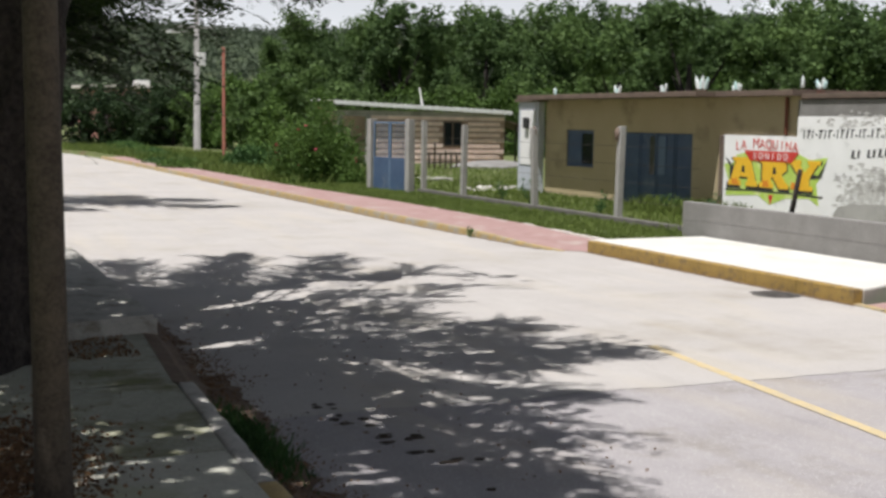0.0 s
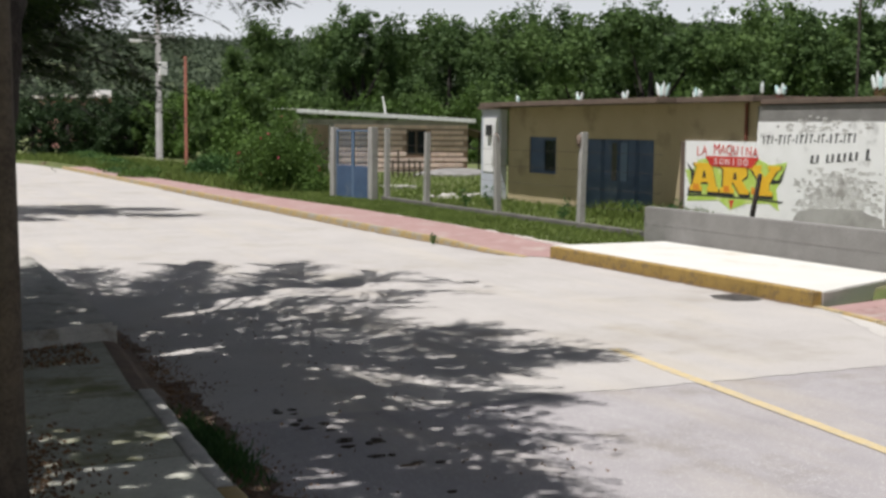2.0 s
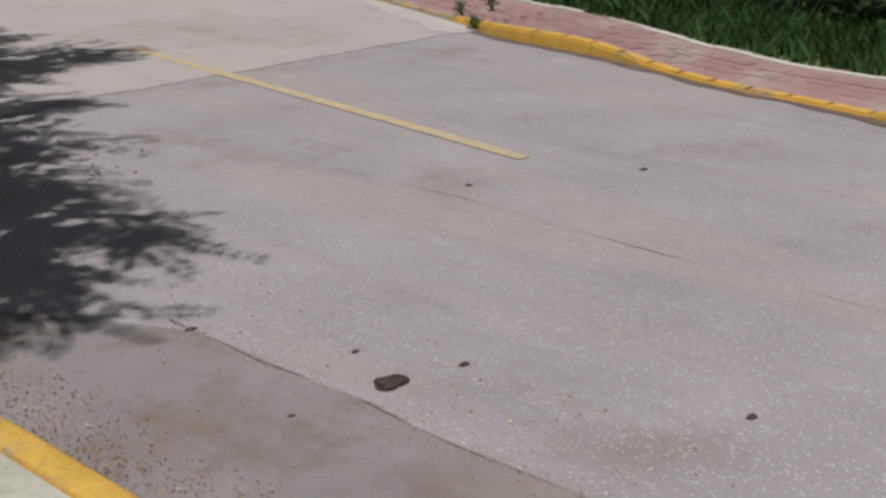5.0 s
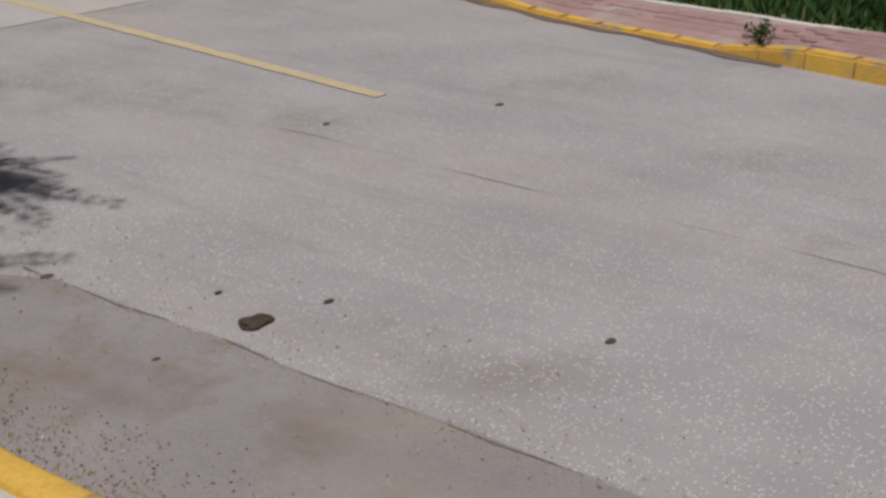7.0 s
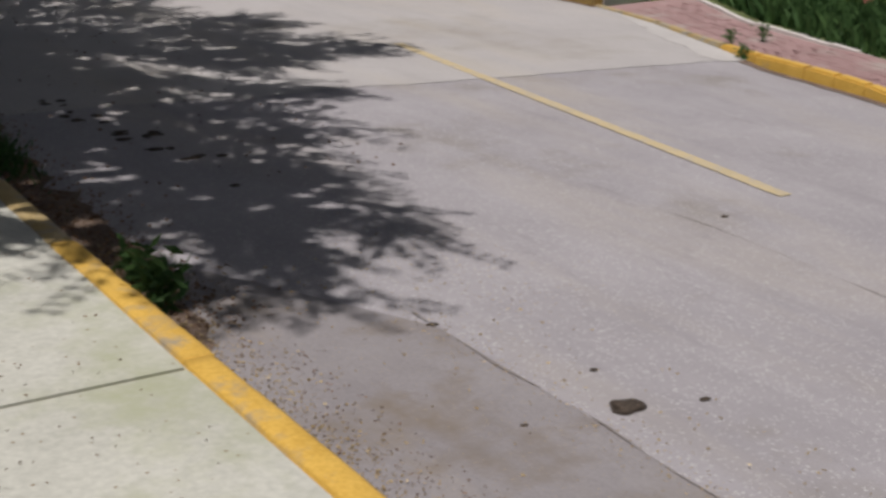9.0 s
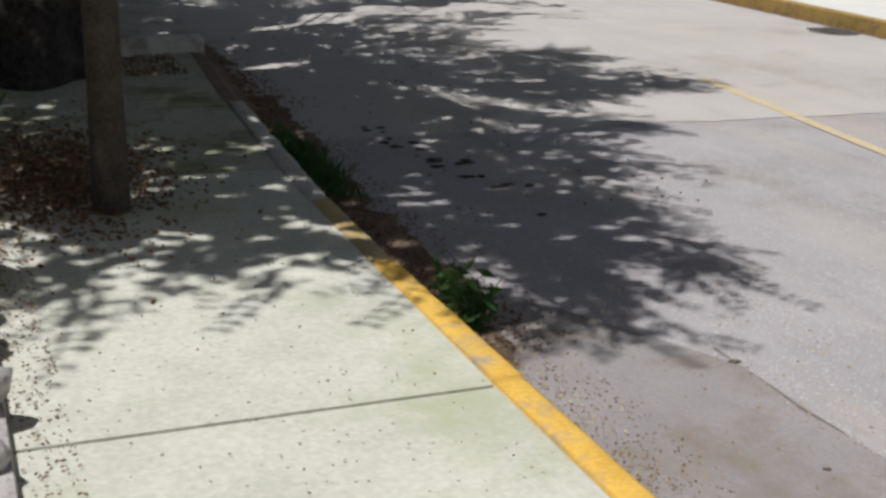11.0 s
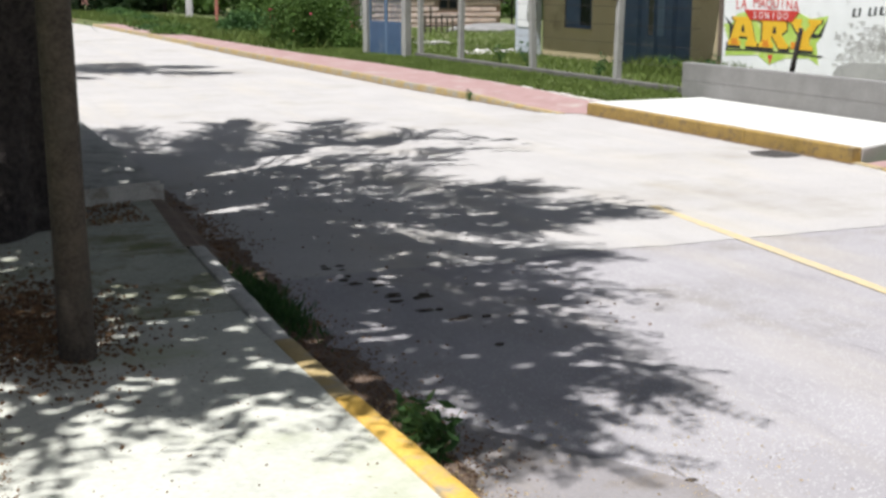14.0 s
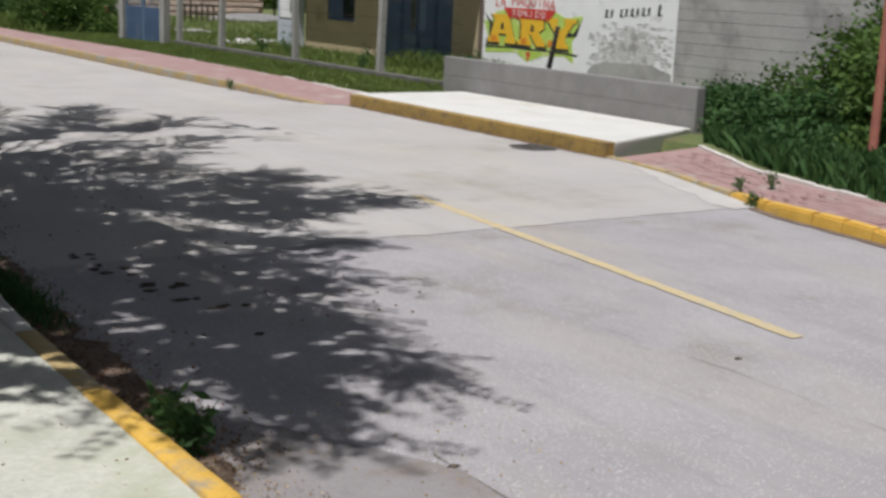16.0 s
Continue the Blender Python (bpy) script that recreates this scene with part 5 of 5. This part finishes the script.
# ---- block house with metal roof ----
cottage = thing("cottage", "small pale block house with a shiny sheet roof", "house")
CY = 52.0
part("wall", box(19.4, 26.0, CY, CY + 0.2, 0.0, 2.35), M_MORTAR, cottage)
part("side_wall", box(25.8, 26.0, CY + 0.2, CY + 2.8, 0.0, 2.35), M_PINKBRICK, cottage)
part("back_wall", box(18.0, 25.8, CY + 2.6, CY + 2.8, 0.0, 2.35), M_PINKBRICK, cottage)
part("beam", box(17.8, 26.02, CY - 0.03, CY + 0.22, 2.18, 2.42), M_OLDCON, cottage)
for px in (18.0, 19.3):
    part("porch_post", box(px - 0.1, px + 0.1, CY - 0.1, CY + 0.1, 0.0, 2.2, 0.01), M_POLE, cottage)
bm = bmesh.new()
rows = []
for k in range(121):
    x = 17.6 + k * (8.65 / 120)
    z = 2.84 - 0.04 * (x - 17.6) + 0.012 * math.sin(k * math.pi / 2)
    rows.append([bm.verts.new((x, CY - 0.3, z)), bm.verts.new((x, CY + 3.0, z + 0.06)), bm.verts.new((x, CY - 0.3, z - 0.16))])
for a, b in zip(rows, rows[1:]):
    bm.faces.new((a[0], b[0], b[1], a[1]))
    bm.faces.new((a[2], b[2], b[0], a[0]))
part("roof", bm, M_SHEET, cottage, "shiny corrugated sheet roof")
cw = part("window", box(22.9, 23.85, CY - 0.04, CY - 0.01, 0.85, 2.0), M_SLAB, cottage)
part("pane", box(22.97, 23.33, CY - 0.05, CY - 0.04, 0.92, 1.93), M_DARKGLASS, cw)
part("pane", box(23.42, 23.78, CY - 0.05, CY - 0.04, 0.92, 1.93), M_DARKGLASS, cw)
brick_me = mesh_of("block", box(-0.2, 0.2, -0.045, 0.03, -0.085, 0.085, 0.012))
brick_me.materials.append(M_PINKBRICK)
for r in range(9):
    for c in range(16):
        x = 19.62 + c * 0.41 + (0.2 if r % 2 else 0)
        z = 0.13 + r * 0.25
        if x < 25.8 and not (22.75 < x < 24.0 and 0.8 < z < 2.05):
            b = part("block", brick_me, None, cottage)
            b.location = (x, CY - 0.01, z)
part("antenna", tube([(22.3, CY + 1, 2.7), (22.15, CY + 1, 3.5)], [0.04, 0.03], 6), M_SIGNWHITE, cottage)
for px, py in ((26.9, CY + 0.6), (28.1, CY + 0.6)):
    part("shed_post", tube([(px, py, 0.0), (px, py, 2.1 - 0.25 * (px - 26.0))], [0.05, 0.045], 7), M_BARK, cottage)
bm = box(26.02, 28.4, CY + 0.3, CY + 2.8, 2.10, 2.15)
for v in bm.verts:
    v.co.z -= 0.26 * (v.co.x - 26.02)
part("lean_to_roof", bm, M_SLAB, cottage, "dark rusted lean-to roof")
heap = part("gravel_mound", lump((23.3, 47.6, 0.1), (1.6, 1.2, 0.27), 77, 4, 0.35, flat=-0.1), M_FORMWALL, smooth=True)
tagged(heap, "low heap of grey gravel in the yard", "gravel mound")
step = part("yard_slab", box(15.6, 16.8, 37.2, 38.2, 0.05, 0.17, 0.02), M_KERBCON)
tagged(step, "pale concrete slab lying in the yard", "slab")
rack = thing("yard_hurdle", "grey weathered wooden hurdle standing in the yard", "hurdle", (20.4, 46.0, 0.05))
for k in range(7):
    part("picket", box(-0.72 + k * 0.24 - 0.035, -0.72 + k * 0.24 + 0.035, -0.02, 0.02, 0.0, 0.72 + 0.07 * math.sin(k * 2.4) + (0.35 if k == 1 else 0), 0.006), M_POST, rack)
for z in (0.28, 0.62):
    part("rail", box(-0.8, 0.8, 0.02, 0.05, z, z + 0.07, 0.006), M_POST, rack)
for k in range(6):
    g = part("gourd", lump((24.3 + 0.27 * k, 51.2, 0.13), (0.14, 0.12, 0.12), 90 + k, 2, 0.2), M_GOURD, smooth=True)
    tagged(g, "orange-yellow gourd lying at the block wall", "gourd", "gourds at the wall")
rs = random.Random(31)
for k in range(14):
    st = part("yard_stone", lump((14.6 + 0.16 * k + rs.uniform(-0.1, 0.1), 32.0 + rs.uniform(-0.7, 0.7), 0.1), (rs.uniform(0.09, 0.2), rs.uniform(0.09, 0.16), rs.uniform(0.06, 0.12)), 120 + k, 2, 0.4, cuts=5), M_BOULDER, smooth=True)
    tagged(st, "pale rubble stone lying in the yard grass", "stone", "yard rubble")

# ---- poles and the far house ----
pole = thing("utility_pole", "pale concrete utility pole with crossarm and wires", "utility pole", (15.2, 67.4, 0))
part("shaft", tube([(0, 0, -0.1), (0, 0, 9.2)], [0.19, 0.13], 12), M_FORMWALL, pole, smooth=True)
part("crossarm", box(-1.1, 0.9, -0.06, 0.06, 6.75, 6.87), M_POLE, pole)
part("crossarm", box(-0.9, 0.9, -0.06, 0.06, 8.5, 8.62), M_POLE, pole)
part("transformer_box", box(-0.02, 0.42, -0.32, -0.14, 4.75, 5.45, 0.03), M_SIGNWHITE, pole)
part("lamp_arm", tube([(0, 0, 6.4), (-0.6, -0.3, 6.55), (-1.2, -0.5, 6.5)], [0.03, 0.03, 0.03], 6), M_POLE, pole)
part("lamp_head", box(-1.7, -1.0, -0.62, -0.4, 6.42, 6.56, 0.03), M_SIGNWHITE, pole)
rusty = part("rusty_post", tube([(13.5, 54.6, -0.05), (13.5, 54.6, 5.1)], [0.07, 0.06], 10), M_RUST, smooth=True)
tagged(rusty, "tall rust red steel post on the verge", "post")
sign_post = part("red_post", tube([(11.95, 8.74, -0.05), (11.93, 8.74, 3.4)], [0.05, 0.046], 12), M_RUST, smooth=True)
tagged(sign_post, "red painted steel post among the weeds", "post")
far_house = thing("far_house", "distant faded pink house with a flat pale roof", "house", (18.2, 113, 2.3), 8)
part("wall", box(-2.4, 2.2, -3, 3, -3.4, 2.1), M_PINKWALL, far_house)
part("roof", box(-2.8, 2.7, -3.5, 3.4, 2.1, 2.35), M_EDGE, far_house)
part("water_tank", box(1.0, 2.2, -3, -1.6, 2.35, 2.8, 0.05), M_SIGNWHITE, far_house)
part("window", box(-1.6, -0.4, -3.05, -2.99, 0.2, 1.4), M_DARKGLASS, far_house)


# ---- bushes, weeds, grass ----
def bush(c, r, n, size, material, seed, label, flowers=0, kind="bush"):
    rng = np.random.default_rng(seed)
    th = thing(kind, label, kind, c)
    m = 26
    sub = rng.normal(size=(m, 3))
    sub /= np.linalg.norm(sub, axis=1)[:, None]
    sub[:, 2] = np.abs(sub[:, 2]) * 1.0 - 0.05
    sub *= np.array(r) * rng.uniform(0.5, 0.95, (m, 1))
    idx = rng.integers(0, m, n)
    p = sub[idx] + rng.normal(size=(n, 3)) * np.array(r) * 0.16
    p[:, 2] = np.abs(p[:, 2]) + 0.02
    part("foliage", leaves_mesh("foliage", p, 0.3, size, rng, 0.5, 0.1), material, th)
    bm = bmesh.new()
    for k in range(9):
        tube([(rng.normal() * 0.08, rng.normal() * 0.08, -0.05), tuple(sub[k] * 0.5), tuple(sub[k] * 0.9)], [0.03, 0.02, 0.006], 5, bm)
    part("stems", bm, M_BARK, th)
    if flowers:
        q = sub[rng.integers(0, m, flowers)] * rng.uniform(1.0, 1.15, (flowers, 1)) + rng.normal(size=(flowers, 3)) * 0.15
        q[:, 2] = np.abs(q[:, 2])
        part("blossom", leaves_mesh("blossom", q, 0.3, size * 1.1, rng, 0.8), M_FLOWER, th)
    return th


bush((12.3, 37.4, 0.05), (1.6, 1.6, 2.25), 26000, 0.10, L_BUSH, 31, "rounded leafy bush with a few pink flowers", 60)
bush((12.9, 47.5, 0.05), (1.2, 2.0, 0.9), 6000, 0.14, L_WEED, 32, "light green bush spilling over the verge")
bush((13.9, 8.7, 0.05), (1.5, 1.7, 1.95), 30000, 0.10, L_BUSH, 33, "large dense bush by the block wall")
bush((14.7, 10.5, 0.05), (1.1, 1.2, 1.75), 18000, 0.10, L_BUSH, 41, "rounded green bush against the block wall")
bush((13.7, 11.5, 0.05), (0.9, 1.1, 0.75), 6000, 0.10, L_WEED, 42, "tall light green weeds behind the low wall")
bush((12.2, 9.9, 0.05), (0.8, 0.9, 0.45), 3600, 0.10, L_WEED, 40, "low broad-leaved weeds at the verge")
bush((12.55, 11.25, 0.05), (0.6, 0.5, 0.5), 2600, 0.09, L_WEED, 35, "leafy weed clump at the end of the platform")
for k, (x, y, r, h) in enumerate(((12.75, 10.3, 0.6, 0.75), (13.2, 9.3, 0.7, 0.85), (13.9, 12.7, 0.7, 0.6), (14.8, 12.2, 0.8, 0.95), (15.4, 13.4, 0.7, 0.55), (12.35, 9.2, 0.5, 0.4), (13.1, 11.9, 0.5, 0.6))):
    bush((x, y, 0.05), (r, r, h), 3400, 0.085, L_BUSH if k % 2 else L_WEED, 90 + k, "leafy green weeds crowding behind the low wall")
bush((11.9, 4.5, 0.05), (1.6, 2.2, 1.3), 7000, 0.13, L_DARK, 36, "dark shaded shrub behind the brick walk")
bush((11.2, 1.0, 0.05), (1.6, 2.4, 1.4), 6000, 0.13, L_DARK, 37, "dense dark shrub along the footway")
bush((0.3, 15.4, 0.25), (0.7, 1.1, 1.1), 4500, 0.11, L_WEED, 38, "sunlit green shrub behind the trunks")
for k in range(8):
    bush((10.4 + 0.35 * k, 48 + 4.2 * k, 0.05), (1.2, 2.0, 0.30 + 0.03 * k), 2200, 0.12, L_WEED if k % 2 else L_BUSH, 60 + k, "overgrown weeds along the far verge")


def blades(name, n, place, h, w, material, seed, label):
    """Grass: thin upright bent blades."""
    rng = np.random.default_rng(seed)
    xy = place(rng, n)
    z0 = 0.08 if len(xy[0]) == 2 else xy[:, 2]
    H = h * rng.uniform(0.4, 1.3, n)
    a = rng.uniform(0, 2 * math.pi, n)
    dx, dy = np.cos(a), np.sin(a)
    lx, ly = rng.normal(size=n) * 0.35 * H, rng.normal(size=n) * 0.35 * H
    x, y = xy[:, 0], xy[:, 1]
    z = np.zeros(n) + z0
    v = np.stack([np.stack([x - dx * w, y - dy * w, z], 1), np.stack([x + dx * w, y + dy * w, z], 1), np.stack([x + lx * 0.4 + dx * w * 0.7, y + ly * 0.4 + dy * w * 0.7, z + H * 0.6], 1), np.stack([x + lx, y + ly, z + H], 1)], 1).reshape(-1, 3)
    me = bpy.data.meshes.new(name)
    me.vertices.add(4 * n)
    me.vertices.foreach_set("co", v.ravel())
    me.loops.add(4 * n)
    me.loops.foreach_set("vertex_index", np.arange(4 * n))
    me.polygons.add(n)
    me.polygons.foreach_set("loop_start", np.arange(n) * 4)
    me.polygons.foreach_set("loop_total", np.full(n, 4))
    me.update(calc_edges=True)
    return tagged(part(name, me, material), label, "grass", kind="stuff")


def between(y0, y1, x_of_y0, x_of_y1):
    def place(rng, n):
        y = rng.uniform(y0, y1, n)
        u = rng.uniform(0, 1, n)
        a = np.array([x_of_y0(q) for q in y])
        b = np.array([x_of_y1(q) for q in y])
        return np.stack([a + (b - a) * u, y], 1)
    return place


blades("grass", 26000, between(17.5, 36, lambda q: interp(q, WALK_BACK) + 0.08, lambda q: FX - 0.1), 0.075, 0.012, L_GRASS, 71, "short green grass strip beside the brick walk")
blades("grass", 14000, between(18, 50, lambda q: FX + 0.1, lambda q: 16.3 + max(0, q - 31) * 0.5), 0.12, 0.018, L_GRASS, 72, "patchy yard grass inside the fence")
blades("grass", 5000, between(12.0, 19.5, lambda q: 12.85, lambda q: 16.3), 0.14, 0.016, L_GRASS, 79, "short grass between the low wall and the painted wall")
blades("grass", 26000, between(6.5, 12.0, lambda q: max(interp(q, WALK_BACK) + 0.25, 12.85 if q > 11.2 else 0), lambda q: 16.3), 0.26, 0.02, L_WEED, 73, "tall rank grass behind the low wall")
blades("grass", 22000, between(-4, 8.5, lambda q: interp(q, WALK_BACK) + 0.08, lambda q: interp(q, WALK_BACK) + 3.2), 0.22, 0.014, L_WEED, 74, "dark green verge grass behind the footway")
blades("grass", 15000, between(36, 80, lambda q: interp(q, WALK_BACK) + 0.1, lambda q: interp(q, WALK_BACK) + 5), 0.3, 0.025, L_GRASS, 75, "unmown grass on the far verge")
blades("grass", 900, between(21.0, 24.5, lambda q: FX + 1.6, lambda q: HX - 0.1), 0.32, 0.012, L_GRASS, 76, "weeds growing against the house wall")
blades("grass", 1700, lambda rng, n: np.stack([rng.normal(2.04, 0.075, n), rng.normal(7.5, 0.42, n), np.zeros(n)], 1), 0.075, 0.006, L_WEED, 77, "grass tuft growing in the gutter by the kerb")
blades("grass", 900, between(8.9, 10.9, lambda q: -0.4, lambda q: 0.3), 0.12, 0.008, L_WEED, 78, "thin grass at the foot of the trunk")


def weed(x, y, z, h, n, size, seed, label):
    rng = np.random.default_rng(seed)
    th = thing("weed", label, "weed", (x, y, z))
    pts = []
    for k in range(9):
        a = rng.uniform(0, 2 * math.pi)
        r = rng.uniform(0.15, 0.55) * h
        tip = (math.cos(a) * r, math.sin(a) * r, h * rng.uniform(0.5, 1.0))
        part("stem", tube([(0, 0, -0.01), (tip[0] * 0.4, tip[1] * 0.4, tip[2] * 0.6), tip], [0.006, 0.004, 0.002], 5), L_WEED, th)
        for j in range(n // 9):
            f = rng.uniform(0.35, 1.0)
            pts.append([tip[0] * f + rng.normal() * 0.03, tip[1] * f + rng.normal() * 0.03, tip[2] * f + rng.normal() * 0.03])
    part("leaves", leaves_mesh("leaves", np.abs(np.array(pts)) * np.sign(np.array(pts)) + np.array([0, 0, 0.02]), 0.5, size, rng, 0.3, 0.6), L_WEED, th)
    return th


weed(1.95, 4.52, 0.0, 0.27, 150, 0.085, 81, "leafy green weed sprouting in the gutter")
weed(1.96, 4.9, 0.0, 0.17, 70, 0.075, 82, "small weed sprouting against the kerb")
weed(9.12, 7.95, 0.0, 0.13, 70, 0.055, 83, "leafy weed at the foot of the yellow kerb")
weed(9.5, 8.45, 0.05, 0.10, 80, 0.05, 84, "weed growing through the brick walk")
weed(9.85, 8.35, 0.08, 0.11, 80, 0.05, 85, "weed growing at the edge of the brick walk")
weed(8.22, 3.25, 0.05, 0.2, 110, 0.06, 86, "green weed over the yellow kerb")
weed(9.3, 19.8, 0.0, 0.16, 70, 0.07, 87, "green weed sprouting in the far gutter")
for k in range(5):
    weed((13.4, 15.6, 13.5, 15.9, 13.6)[k], (22.3, 23.0, 25.6, 22.0, 27.2)[k], 0.1, (0.55, 0.5, 0.75, 0.5, 0.5)[k], 90, 0.10, 200 + k, "tall leafy weed growing by the yard fence")
rng = np.random.default_rng(5)


def litter(n, place, size, label, z, material=None):
    p = place(rng, n)
    p = np.concatenate([p[:, :2], np.full((n, 1), z) + rng.uniform(0, 0.008, (n, 1))], 1)
    ob = part("leaf_litter", leaves_mesh("leaf_litter", p, 0.93, size, rng, 0.6), material or M_LITTER)
    return tagged(ob, label, "leaf litter", kind="stuff")


litter(1300, between(0.5, 6.5, lambda q: interp(q, NEAR_KERB) + 0.01, lambda q: interp(q, NEAR_KERB) + 0.42), 0.011, "dry yellow and brown leaves in the gutter", 0.010)
litter(4200, lambda g, n: np.stack([1.86 + np.abs(g.normal(0, 0.13, n)), g.uniform(-1, 5.2, n) + 0.25 * np.sin(g.uniform(0, 6, n))], 1), 0.013, "tan seed husks and grit along the kerb", 0.010, M_SEED)
litter(500, lambda g, n: np.stack([g.uniform(1.9, 3.4, n), g.uniform(0, 5.0, n)], 1), 0.014, "scattered tan seed husks on the gutter strip", 0.009, M_SEED)
litter(1500, between(9.9, 11.1, lambda q: 0.2, lambda q: 1.8), 0.03, "dry brown leaves heaped at the raised pavement", 0.145)
litter(2200, lambda g, n: np.stack([2.0 + np.abs(g.normal(0, 0.2, n)), g.normal(10.2, 0.7, n)], 1), 0.022, "dry brown leaves in the gutter by the raised block", 0.012)
litter(4200, lambda g, n: np.stack([g.normal(0.50, 0.28, n).clip(0.08, 1.6), g.normal(7.0, 0.55, n)], 1), 0.032, "dark brown leaves lying round the timber post", 0.145)
litter(1800, between(1.5, 9.5, lambda q: 0.06, lambda q: 0.25), 0.015, "dry brown leaves along the rubble wall", 0.145)
litter(500, between(2.5, 10.5, lambda q: 0.1, lambda q: 1.6), 0.013, "scattered dry leaves on the pavement", 0.145)
litter(2600, lambda g, n: np.stack([1.95 + np.abs(g.normal(0, 0.19, n)), g.uniform(4.3, 9.5, n)], 1), 0.018, "dark brown leaf mould along the shaded gutter", 0.011)
litter(1100, lambda g, n: np.stack([g.normal(3.25, 0.28, n), g.normal(4.55, 0.42, n)], 1), 0.006, "tan grit drifted on the asphalt", 0.008, M_SEED)
litter(900, lambda g, n: np.stack([2.84 + g.normal(0, 0.07, n), g.uniform(0.2, 4.2, n)], 1), 0.008, "tan grit along the asphalt joint", 0.010, M_SEED)
litter(260, between(6.0, 13, lambda q: 1.9, lambda q: 4.4), 0.022, "scattered dry leaves on the shaded road", 0.008)


# ---- brick pavers of the footway, the stretch nearest the road bend ----
paver = mesh_of("paver", box(-0.057, 0.057, -0.117, 0.117, -0.03, 0.012, 0.004))
paver.materials.append(M_BRICKWALK)
row = 0
count = 0
yy = 2.3
while yy < 10.6 and count < 330:
    a, b = interp(yy, FAR_KERB) + 0.22, interp(yy, WALK_BACK) - 0.06
    turn = math.degrees(math.atan2(interp(yy + 0.2, FAR_KERB) - interp(yy - 0.2, FAR_KERB), 0.4))
    n = int((b - a) / 0.118)
    for k in range(n):
        u = (k + 0.5) / n
        h = interp(yy, KERB_H)
        z = (h - 0.02) * (1 - u) + (max(h, 0.085) - 0.01) * u
        p = part("paver", paver, None, brick_walk)
        p.matrix_local = pose(a + (b - a) * u, yy + (0.12 if k % 2 else 0.0), z + random.uniform(-0.0015, 0.0015), 0, math.degrees(math.atan2(0.07 - h if h < 0.07 else 0.0, b - a)) * -1, -turn)
        count += 1
    yy += 0.238
